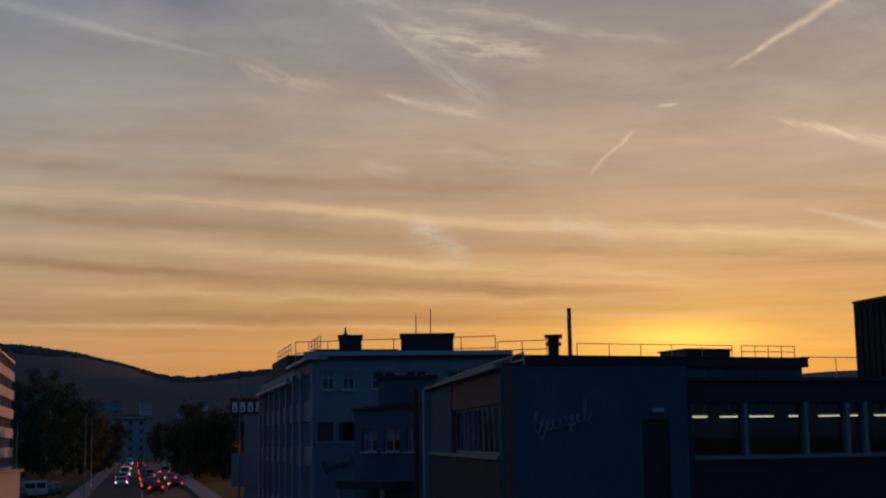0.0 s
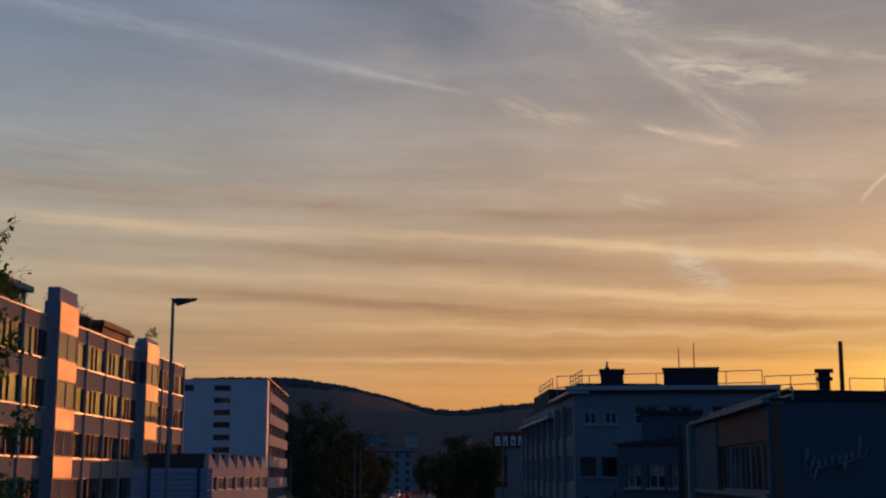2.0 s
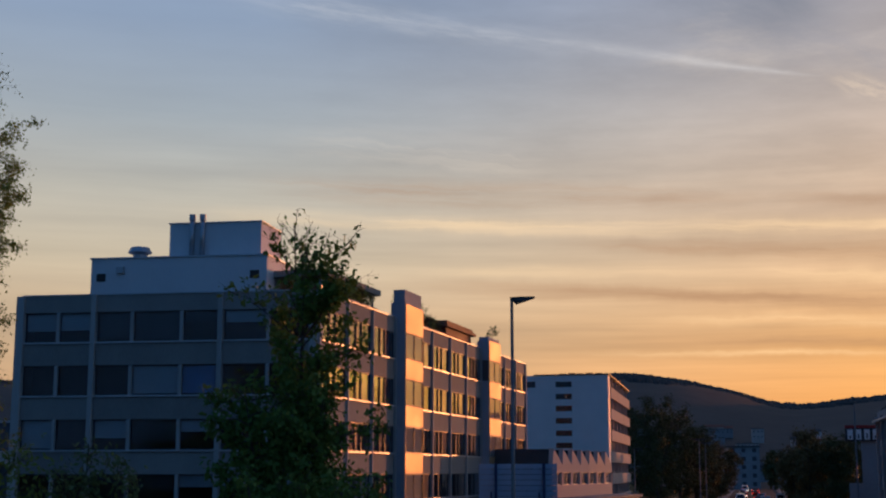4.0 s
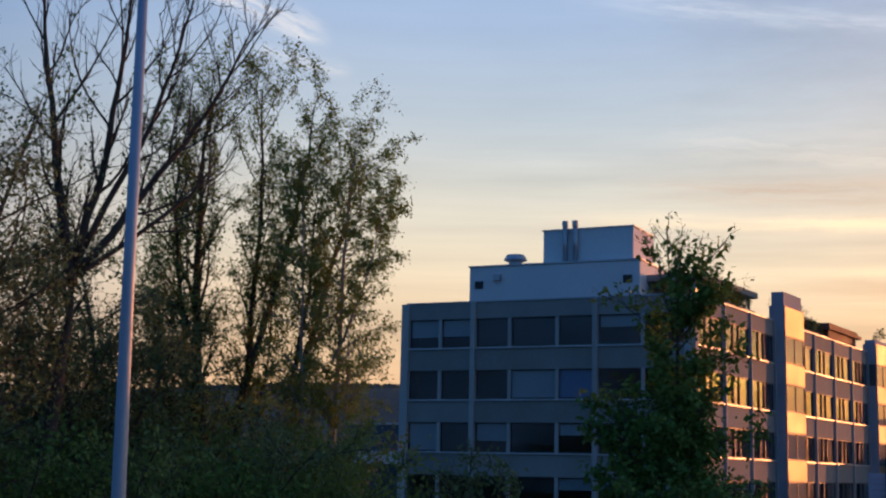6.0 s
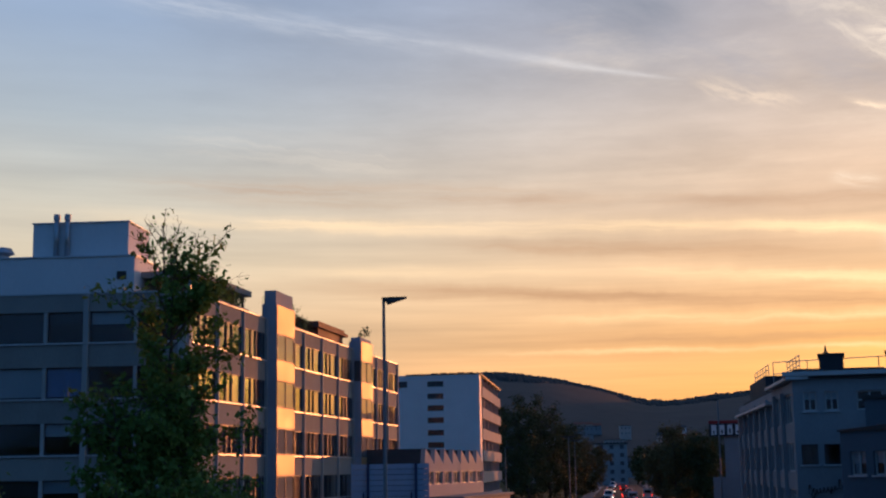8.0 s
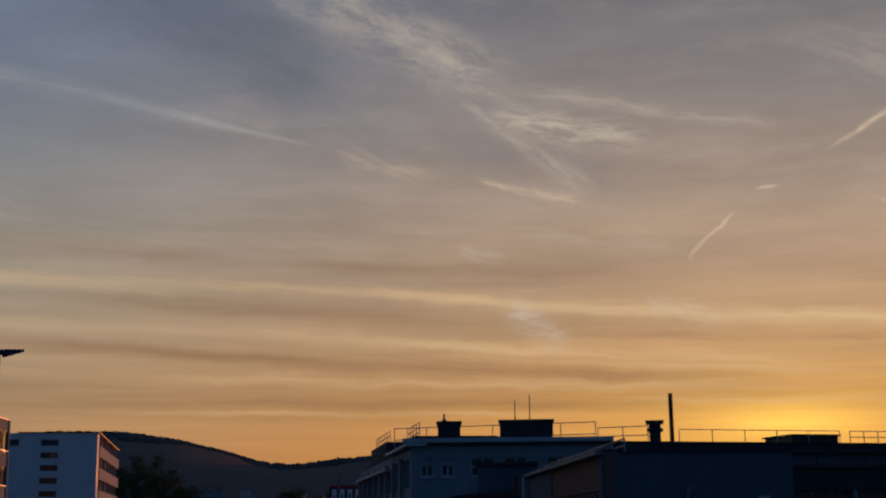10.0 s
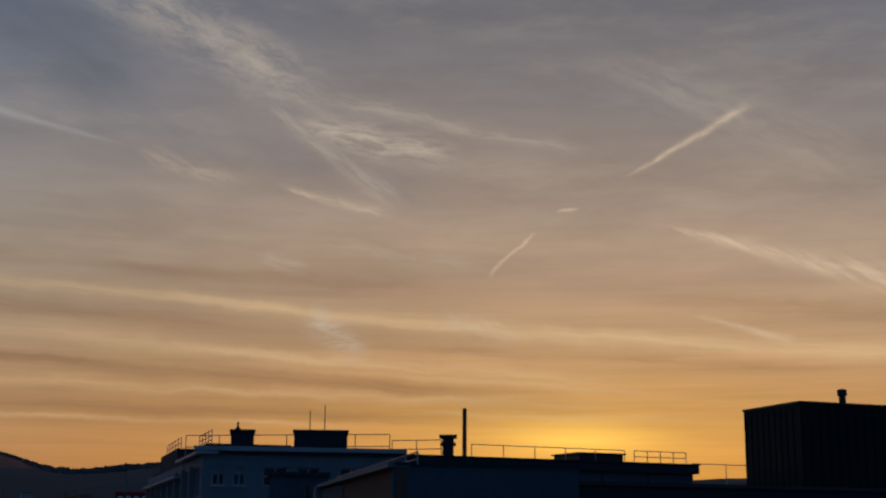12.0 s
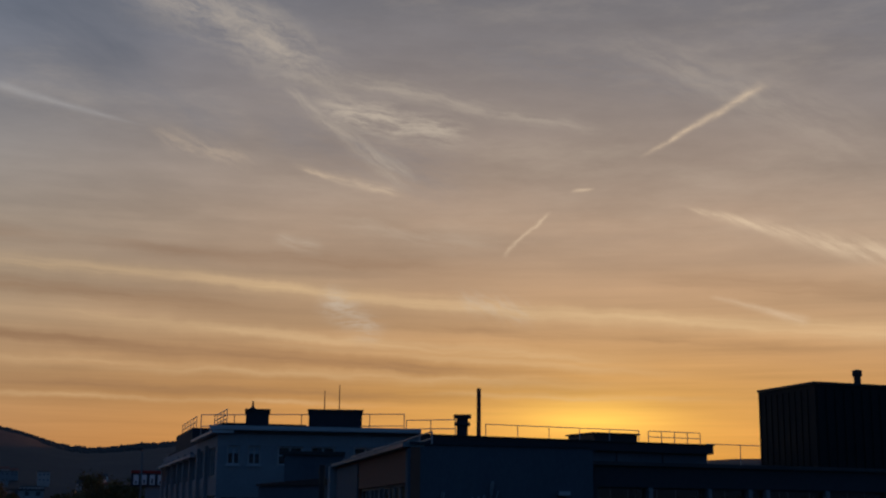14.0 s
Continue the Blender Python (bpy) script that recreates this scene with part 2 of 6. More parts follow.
# ------------------------------------------------------------------ materials
def surface(name, dark, light, scale=1.0, rough=0.8, metal=0.0, bump=0.15, grain=12.0, spec=0.4, stains=0.25, stretch=(1, 1, 1), vary=0.0, rough_var=0.1):
    """A worn surface: two colours mixed by large stains and fine grain, with relief and uneven gloss. Sizes in metres."""
    m = bpy.data.materials.new(name)
    m.use_nodes = True
    t = m.node_tree
    b = t.nodes["Principled BSDF"]
    pos = node(t, "ShaderNodeNewGeometry").outputs["Position"]
    v = node(t, "ShaderNodeMapping", {0: pos, 3: stretch}).outputs[0]
    big = node(t, "ShaderNodeTexNoise", {"Vector": v, "Scale": 0.35 * scale, "Detail": 5.0, "Roughness": 0.6}).outputs[0]
    small = node(t, "ShaderNodeTexNoise", {"Vector": v, "Scale": grain * scale, "Detail": 4.0, "Roughness": 0.7}).outputs[0]
    mixv = node(t, "ShaderNodeMath", [big, 0.5 + stains, 0.5 - stains - 0.25], operation="MULTIPLY_ADD").outputs[0]
    mixv = node(t, "ShaderNodeMath", [small, 0.5, mixv], operation="MULTIPLY_ADD").outputs[0]
    if vary:
        rnd = node(t, "ShaderNodeObjectInfo").outputs["Random"]
        mixv = node(t, "ShaderNodeMath", [node(t, "ShaderNodeMath", [rnd, 0.5], operation="SUBTRACT").outputs[0], vary, mixv], operation="MULTIPLY_ADD").outputs[0]
    mixv = node(t, "ShaderNodeMapRange", [mixv, 0.25, 0.8, 0.0, 1.0]).outputs[0]
    col = node(t, "ShaderNodeMix", {0: mixv, 6: (*dark, 1), 7: (*light, 1)}, data="RGBA").outputs[2]
    t.links.new(col, b.inputs["Base Color"])
    r = node(t, "ShaderNodeMapRange", [big, 0.3, 0.7, max(rough - rough_var, 0.02), min(rough + rough_var, 1.0)]).outputs[0]
    t.links.new(r, b.inputs["Roughness"])
    b.inputs["Metallic"].default_value = metal
    b.inputs["Specular IOR Level"].default_value = spec
    if bump:
        bn = node(t, "ShaderNodeBump", {"Height": small, "Strength": bump, "Distance": 0.03})
        t.links.new(bn.outputs[0], b.inputs["Normal"])
    return m


def glass_material(name, tint, rough=0.02):
    m = bpy.data.materials.new(name)
    m.use_nodes = True
    t = m.node_tree
    b = t.nodes["Principled BSDF"]
    b.inputs["Base Color"].default_value = (*tint, 1)
    b.inputs["Transmission Weight"].default_value = 1.0
    b.inputs["IOR"].default_value = 1.45
    b.inputs["Specular IOR Level"].default_value = 0.25
    b.inputs["Roughness"].default_value = rough
    pos = node(t, "ShaderNodeNewGeometry").outputs["Position"]
    wave = node(t, "ShaderNodeTexNoise", {"Vector": pos, "Scale": 0.9, "Detail": 2.0}).outputs[0]
    t.links.new(node(t, "ShaderNodeBump", {"Height": wave, "Strength": 0.02, "Distance": 0.05}).outputs[0], b.inputs["Normal"])
    return m


def lamp_material(name, col, strength):
    m = bpy.data.materials.new(name)
    m.use_nodes = True
    b = m.node_tree.nodes["Principled BSDF"]
    b.inputs["Base Color"].default_value = (*col, 1)
    b.inputs["Emission Color"].default_value = (*col, 1)
    b.inputs["Emission Strength"].default_value = strength
    return m


CONCRETE = surface("washed_concrete", (0.21, 0.2, 0.185), (0.36, 0.34, 0.315), 1.0, 0.85, stretch=(1, 1, 0.4), vary=0.2)
CONCRETE_RIB = surface("smooth_concrete_ribs", (0.34, 0.33, 0.32), (0.5, 0.49, 0.47), 1.2, 0.8, stretch=(1, 1, 0.3), vary=0.2)
SILL = surface("aluminium_sill", (0.42, 0.43, 0.45), (0.62, 0.63, 0.65), 1.0, 0.45, metal=0.4, bump=0.05)
FRAME = surface("dark_window_frame", (0.05, 0.05, 0.055), (0.1, 0.1, 0.105), 1.0, 0.5, bump=0.03)
PALE_FRAME = surface("pale_window_frame", (0.45, 0.45, 0.44), (0.62, 0.61, 0.6), 1.0, 0.5, bump=0.03)
GLASS = glass_material("window_glass", (0.72, 0.78, 0.8))
BLIND = surface("fabric_blind", (0.56, 0.6, 0.66), (0.72, 0.76, 0.8), 2.0, 0.8, bump=0.05, vary=0.3)
BLUE_BLIND = surface("blue_fabric_blind", (0.2, 0.34, 0.66), (0.3, 0.45, 0.78), 2.0, 0.7, bump=0.05)
CURTAIN = surface("beige_curtain", (0.26, 0.2, 0.17), (0.42, 0.33, 0.28), 2.0, 0.85, stretch=(6, 6, 0.3), vary=0.8)
# dark base colour carries the dimness of unlit interiors
ROOM = surface("painted_dim_room", (0.05, 0.05, 0.05), (0.12, 0.115, 0.11), 2.0, 0.9, bump=0, vary=0.3)
WHITE_METAL = surface("white_metal_cladding", (0.66, 0.67, 0.69), (0.8, 0.8, 0.8), 0.8, 0.7, bump=0.03, spec=0.2, stains=0.15, stretch=(1, 1, 0.3))
PANEL = surface("satin_bronze_panel", (0.42, 0.27, 0.13), (0.54, 0.36, 0.19), 1.0, 0.5, metal=0.35, bump=0.04, rough_var=0.06, vary=0.3)
TOWER = surface("blue_grey_tower_cladding", (0.3, 0.33, 0.38), (0.42, 0.45, 0.5), 1.0, 0.75, bump=0.04, vary=0.3, spec=0.15)
STEEL = surface("galvanised_steel", (0.35, 0.36, 0.38), (0.52, 0.53, 0.55), 1.5, 0.4, metal=0.7, bump=0.05)
POLE_PAINT = surface("grey_blue_pole_paint", (0.3, 0.34, 0.42), (0.4, 0.45, 0.54), 1.5, 0.42, metal=0.3, bump=0.03)
DARK_METAL = surface("dark_painted_metal", (0.02, 0.02, 0.022), (0.05, 0.05, 0.05), 1.5, 0.5, bump=0.05)
PLASTER = surface("pale_grey_render", (0.19, 0.205, 0.215), (0.34, 0.355, 0.37), 0.8, 0.9, bump=0.12, stretch=(1, 1, 0.5), vary=0.15)
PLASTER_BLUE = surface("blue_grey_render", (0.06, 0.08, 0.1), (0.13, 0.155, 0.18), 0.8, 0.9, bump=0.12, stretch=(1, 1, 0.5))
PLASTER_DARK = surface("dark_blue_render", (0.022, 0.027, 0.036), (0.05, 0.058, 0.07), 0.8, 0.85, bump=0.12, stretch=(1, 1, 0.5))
BRICK = surface("red_brown_brick", (0.15, 0.065, 0.045), (0.27, 0.12, 0.08), 1.0, 0.9, bump=0.1, vary=0.9)
MORTAR = surface("mortar", (0.22, 0.2, 0.18), (0.3, 0.28, 0.26), 1.0, 0.95)
ROOF_FELT = surface("roof_felt", (0.05, 0.05, 0.055), (0.1, 0.1, 0.1), 0.8, 0.95, spec=0.1)
ASPHALT = surface("asphalt", (0.035, 0.035, 0.037), (0.06, 0.06, 0.06), 0.3, 0.9, bump=0.2, spec=0.1)
PAVING = surface("concrete_paving", (0.14, 0.135, 0.13), (0.24, 0.23, 0.22), 0.5, 0.9, spec=0.1)
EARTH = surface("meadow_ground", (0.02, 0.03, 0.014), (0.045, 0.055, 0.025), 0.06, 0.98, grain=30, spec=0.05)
# warm grey rather than green: some distance haze is put into this colour
FOREST = surface("hazed_wooded_hillside", (0.085, 0.074, 0.068), (0.135, 0.118, 0.105), 0.03, 0.98, grain=2.0, bump=0.6, spec=0.05)
BARK = surface("grey_brown_bark", (0.035, 0.028, 0.022), (0.1, 0.085, 0.07), 2.0, 0.95, bump=0.5, stretch=(1, 1, 0.25))
BIRCH_BARK = surface("pale_bark", (0.12, 0.11, 0.1), (0.4, 0.38, 0.35), 2.0, 0.9, bump=0.3, stretch=(1, 1, 2.5))
GREY_FRAME = surface("weathered_grey_frame", (0.16, 0.17, 0.18), (0.27, 0.28, 0.29), 1.0, 0.6, bump=0.04)
SCRIPT = surface("dull_white_lettering", (0.22, 0.23, 0.24), (0.34, 0.35, 0.36), 1.0, 0.6, bump=0.04)
WHITE_LINE = surface("road_paint", (0.55, 0.55, 0.53), (0.75, 0.75, 0.73), 2.0, 0.7)
RED_SIGN = surface("red_sign_board", (0.3, 0.02, 0.02), (0.42, 0.035, 0.03), 1.0, 0.5)
WHITE_PAINT = surface("white_paint", (0.7, 0.7, 0.69), (0.82, 0.82, 0.81), 1.0, 0.6, bump=0.04)
RUST = surface("red_brown_planter", (0.16, 0.055, 0.035), (0.28, 0.1, 0.06), 1.5, 0.7)


def leaf_material(name, dark, light, trans=0.25):
    m = bpy.data.materials.new(name)
    m.use_nodes = True
    t = m.node_tree
    b = t.nodes["Principled BSDF"]
    rnd = node(t, "ShaderNodeNewGeometry").outputs["Random Per Island"]
    pos = node(t, "ShaderNodeNewGeometry").outputs["Position"]
    big = node(t, "ShaderNodeTexNoise", {"Vector": pos, "Scale": 0.5, "Detail": 3.0}).outputs[0]
    f = node(t, "ShaderNodeMath", [rnd, 0.6, node(t, "ShaderNodeMath", [big, 0.5], operation="MULTIPLY").outputs[0]], operation="MULTIPLY_ADD").outputs[0]
    col = node(t, "ShaderNodeMix", {0: f, 6: (*dark, 1), 7: (*light, 1)}, data="RGBA").outputs[2]
    t.links.new(col, b.inputs["Base Color"])
    b.inputs["Roughness"].default_value = 0.6
    b.inputs["Specular IOR Level"].default_value = 0.15
    tr = node(t, "ShaderNodeBsdfTranslucent", [col])
    mx = node(t, "ShaderNodeMixShader", [trans, b.outputs[0], tr.outputs[0]])
    t.links.new(mx.outputs[0], t.nodes["Material Output"].inputs[0])
    return m


LEAF_FRESH = leaf_material("fresh_green_leaves", (0.065, 0.125, 0.03), (0.17, 0.29, 0.07), 0.25)
LEAF_OLIVE = leaf_material("olive_spring_leaves", (0.12, 0.18, 0.042), (0.28, 0.36, 0.1), 0.42)
LEAF_WILLOW = leaf_material("grey_green_leaves", (0.1, 0.15, 0.06), (0.22, 0.29, 0.13), 0.38)
LEAF_DARK = leaf_material("dark_green_leaves", (0.1, 0.17, 0.05), (0.24, 0.34, 0.1), 0.42)
# darker leaf copy for road and distant trees, evening shade put into its colour
LEAF_SHADE = leaf_material("shade_darkened_leaves", (0.04, 0.06, 0.026), (0.11, 0.125, 0.05), 0.1)
LEAF_RUST = leaf_material("autumn_brown_leaves", (0.09, 0.078, 0.032), (0.2, 0.165, 0.07), 0.1)


# ------------------------------------------------------------------ mesh helpers
def mesh_of(bm, name, mat, flat_shade=True):
    me = bpy.data.meshes.new(name)
    bm.to_mesh(me)
    bm.free()
    me.materials.append(mat)
    if not flat_shade:
        me.shade_smooth()
    return me


def part(name, bm, mat, parent, label="", smooth_it=False):
    ob = new(name, mesh_of(bm, name, mat, not smooth_it))
    ob.parent = parent
    if label:
        tagged(ob, label)
    return ob


def thing(name, label, category, at=(0, 0, 0), group="", kind=""):
    e = new(name)
    e.location = at
    e.empty_display_size = 0.2
    return tagged(e, label, category, group, kind)


class Face:
    """A wall's frame on the plan: s metres along it from the origin, n metres out of it."""

    def __init__(self, o, along, out=None):
        self.o, self.e = Vector((o[0], o[1])), Vector((along[0], along[1])).normalized()
        self.n = Vector(out).normalized() if out else Vector((self.e.y, -self.e.x))

    def at(self, s, n, z):
        p = self.o + self.e * s + self.n * n
        return Vector((p.x, p.y, z))


def hexa(bm, pts):
    """A solid from eight corners: four below, four above, in the same turn."""
    v = [bm.verts.new(p) for p in pts]
    for q in ((3, 2, 1, 0), (4, 5, 6, 7), (0, 1, 5, 4), (1, 2, 6, 5), (2, 3, 7, 6), (3, 0, 4, 7)):
        bm.faces.new([v[i] for i in q])
    return v


def fbox(bm, F, s0, s1, n0, n1, z0, z1, zt=None):
    """A block in a wall's frame. zt: heights of its top at s0 and s1."""
    za, zb = zt or (z1, z1)
    vs = hexa(bm, [F.at(s0, n0, z0), F.at(s1, n0, z0), F.at(s1, n1, z0), F.at(s0, n1, z0),
                   F.at(s0, n0, za), F.at(s1, n0, zb), F.at(s1, n1, zb), F.at(s0, n1, za)])
    if (s1 - s0) * (n1 - n0) * (1 if F.e.x * F.n.y - F.e.y * F.n.x > 0 else -1) < 0:
        bmesh.ops.reverse_faces(bm, faces=list({f for v in vs for f in v.link_faces}))


def fpart(name, F, dims, mat, parent, label="", zt=None):
    bm = bmesh.new()
    fbox(bm, F, *dims, zt=zt)
    return part(name, bm, mat, parent, label)


def tube(bm, pts, radii, sides=7):
    """A round bar through the points, closed at both ends."""
    rings = []
    for i, p in enumerate(pts):
        d = (Vector(pts[min(i + 1, len(pts) - 1)]) - Vector(pts[max(i - 1, 0)])).normalized()
        a = d.orthogonal().normalized()
        b = d.cross(a)
        rings.append([bm.verts.new(Vector(p) + (a * math.cos(k * 2 * math.pi / sides) + b * math.sin(k * 2 * math.pi / sides)) * radii[i]) for k in range(sides)])
    for r0, r1 in zip(rings, rings[1:]):
        for k in range(sides):
            bm.faces.new((r0[k], r0[(k + 1) % sides], r1[(k + 1) % sides], r1[k]))
    bm.faces.new(rings[0][::-1])
    bm.faces.new(rings[-1])


def window(F, s0, s1, z0, z1, parent, mullions=(), blind=0.0, blind_mat=None, frame_mat=None, depth=0.16, bar=0.07, name="window", transom=0.0):
    """A window in its opening: frame with its pane, and a blind let down by a share of its height."""
    bm = bmesh.new()
    for a, b, c, d in ((s0, s0 + bar, z0, z1), (s1 - bar, s1, z0, z1), (s0 + bar, s1 - bar, z0, z0 + bar), (s0 + bar, s1 - bar, z1 - bar, z1)):
        fbox(bm, F, a, b, -depth - 0.06, -depth + 0.02, c, d)
    for q in mullions:
        fbox(bm, F, q - bar / 2, q + bar / 2, -depth - 0.05, -depth + 0.03, z0 + bar, z1 - bar)
    if transom:
        fbox(bm, F, s0 + bar, s1 - bar, -depth - 0.05, -depth + 0.03, transom - bar / 2, transom + bar / 2)
    w = part(name, bm, frame_mat or FRAME, parent)
    bm = bmesh.new()
    fbox(bm, F, s0 + bar * 0.5, s1 - bar * 0.5, -depth - 0.035, -depth - 0.02, z0 + bar * 0.5, z1 - bar * 0.5)
    p = part("pane", bm, GLASS, w, "clear window glass")
    p.visible_shadow = False
    if blind > 0:
        bm = bmesh.new()
        fbox(bm, F, s0 + bar, s1 - bar, -depth - 0.09, -depth - 0.06, z1 - bar - (z1 - z0 - 2 * bar) * blind, z1 - bar)
        part("blind", bm, blind_mat or BLIND, w, "lowered window blind")
    return w


# ------------------------------------------------------------------ ground, road, hills
def sheet(name, pts, z, mat, label, category):
    bm = bmesh.new()
    bm.faces.new([bm.verts.new((p[0], p[1], z)) for p in pts])
    ob = new(name, mesh_of(bm, name, mat))
    return tagged(ob, label, category, kind="structure")


def ground():
    bm = bmesh.new()
    radii = [0.0, 20, 50, 100, 200, 400, 800, 1600, 3000, 4600]
    rings = []
    for r in radii:
        rings.append([bm.verts.new((r * math.sin(a), r * math.cos(a), 0)) for a in [k * math.pi / 24 for k in range(48)]] if r else [bm.verts.new((0, 0, 0))])
    for k in range(48):
        bm.faces.new((rings[0][0], rings[1][(k + 1) % 48], rings[1][k]))
    for r0, r1 in zip(rings[1:], rings[2:]):
        for k in range(48):
            bm.faces.new((r0[k], r0[(k + 1) % 48], r1[(k + 1) % 48], r1[k]))
    bmesh.ops.recalc_face_normals(bm, faces=bm.faces)
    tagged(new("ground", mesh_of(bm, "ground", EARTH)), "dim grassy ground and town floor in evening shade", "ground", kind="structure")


ground()
ROAD_AZ = -12.9
ROAD = Face(polar(-12.4, 60), bearing(ROAD_AZ).xy, (math.cos(radians(ROAD_AZ)), -math.sin(radians(ROAD_AZ))))


def road():
    bm = bmesh.new()
    fbox(bm, ROAD, -60, 900, -6.5, 6.5, -0.2, 0.06)
    tagged(new("road", mesh_of(bm, "road", ASPHALT)), "grey asphalt road busy with evening cars", "road", kind="structure")
    for side in (-1, 1):
        bm = bmesh.new()
        fbox(bm, ROAD, -60, 900, side * 6.5, side * 9.0, -0.2, 0.18)
        if side < 0:
            bmesh.ops.recalc_face_normals(bm, faces=bm.faces)
        tagged(new("pavement_%d" % (side + 2), mesh_of(bm, "pavement", PAVING)), "raised concrete pavement with kerb beside the road", "pavement", kind="structure")
    bm = bmesh.new()
    for k in range(90):
        fbox(bm, ROAD, -40 + k * 9, -36 + k * 9, -0.08, 0.08, 0.062, 0.068)
    tagged(new("lane_marking", mesh_of(bm, "lane_marking", WHITE_LINE)), "broken white line along the road middle", "road marking", kind="stuff")


road()


def ridge(az):
    """Skyline height in degrees over the hills."""
    e = 2.2 + 1.75 * math.exp(-((az + 18.5) / 6.5) ** 2) + 0.75 * math.exp(-((az + 5.5) / 4.5) ** 2) + 1.3 * math.exp(-((az + 45) / 14) ** 2)
    return e - 0.25 * math.exp(-((az + 11.4) / 1.6) ** 2) + 0.5 * math.exp(-((az - 30) / 20) ** 2)


SLOPE = ((1100, 0.0), (1250, 0.12), (1450, 0.34), (1700, 0.62), (1950, 0.86), (2150, 1.0), (2400, 0.9), (2900, 0.3), (3300, -0.02))


def rise(d):
    """The share of the ridge's height that the slope has reached at a distance."""
    for (d0, q0), (d1, q1) in zip(SLOPE, SLOPE[1:]):
        if d0 <= d <= d1:
            return q0 + (q1 - q0) * (d - d0) / (d1 - d0)
    return 0.0


def slope_height(az, d):
    q = rise(d)
    return max(2150 * math.tan(radians(ridge(az))) * q + (6.5 if q > 0.5 else 0), 0)


def hill():
    bm = bmesh.new()
    cols = 260
    prof = SLOPE
    grid = []
    for i in range(cols + 1):
        az = -110 + 160 * i / cols
        col = []
        for d, q in prof:
            n = noise.noise(Vector((az * 0.25, d * 0.003, 3.0))) * 0.12 * (1 if 0.05 < q < 0.99 else 0) + noise.noise(Vector((az * 1.7, d * 0.01, 7.0))) * 0.02
            top = 2150 * math.tan(radians(ridge(az)))
            col.append(bm.verts.new(polar(az, d, max(top * (q + n * q) + (6.5 if q > 0.5 else 0), -3 if q <= 0 else 0))))
        grid.append(col)
    for a, b in zip(grid, grid[1:]):
        for k in range(len(prof) - 1):
            bm.faces.new((a[k], b[k], b[k + 1], a[k + 1]))
    bmesh.ops.recalc_face_normals(bm, faces=bm.faces)
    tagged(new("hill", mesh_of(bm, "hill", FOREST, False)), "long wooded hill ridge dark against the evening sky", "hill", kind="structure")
    # tree tops along the crest and over the slope
    rnd = random.Random(5)
    bm = bmesh.new()
    for i in range(8000):
        az = rnd.uniform(-64, 8)
        d = 2165 - 160 * rnd.random() ** 1.6
        z = slope_height(az, d) + (1 if d > 2090 else -1.5)
        r, hh = rnd.uniform(3, 6.5), rnd.uniform(1.5, 5.5)
        if noise.noise(Vector((az * 1.2, 1, 1))) > 0.25:
            hh *= 1.35
        c = polar(az, d, z)
        k = 5
        a0 = rnd.random() * 6
        low = [bm.verts.new(c + Vector((r * math.cos(a0 + j * 2 * math.pi / k), r * math.sin(a0 + j * 2 * math.pi / k), -4))) for j in range(k)]
        mid = [bm.verts.new(c + Vector((r * 0.8 * math.cos(a0 + 0.5 + j * 2 * math.pi / k), r * 0.8 * math.sin(a0 + 0.5 + j * 2 * math.pi / k), hh * rnd.uniform(0.4, 0.75)))) for j in range(k)]
        tip = bm.verts.new(c + Vector((rnd.uniform(-1, 1), rnd.uniform(-1, 1), hh)))
        for j in range(k):
            bm.faces.new((low[j], low[(j + 1) % k], mid[j]))
            bm.faces.new((low[(j + 1) % k], mid[(j + 1) % k], mid[j]))
            bm.faces.new((mid[j], mid[(j + 1) % k], tip))
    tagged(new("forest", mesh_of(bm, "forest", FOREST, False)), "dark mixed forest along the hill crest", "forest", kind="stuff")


hill()

# ------------------------------------------------------------------ office building
OFFICE = thing("office_building", "five-storey concrete office building with ribbon windows and roof terrace", "building", (-50, 90, 0))
OFRONT = Face((-60.0, 62.7), (18.6, 5.4))
OSIDE = Face((-41.4, 68.1), (-10.4, 58.2), (0.985, 0.175))
FL = 3.3
SILLS = [14.3 - FL * k for k in range(5)]
WIN_H = 1.85
OFFICE.location = (0, 0, 0)


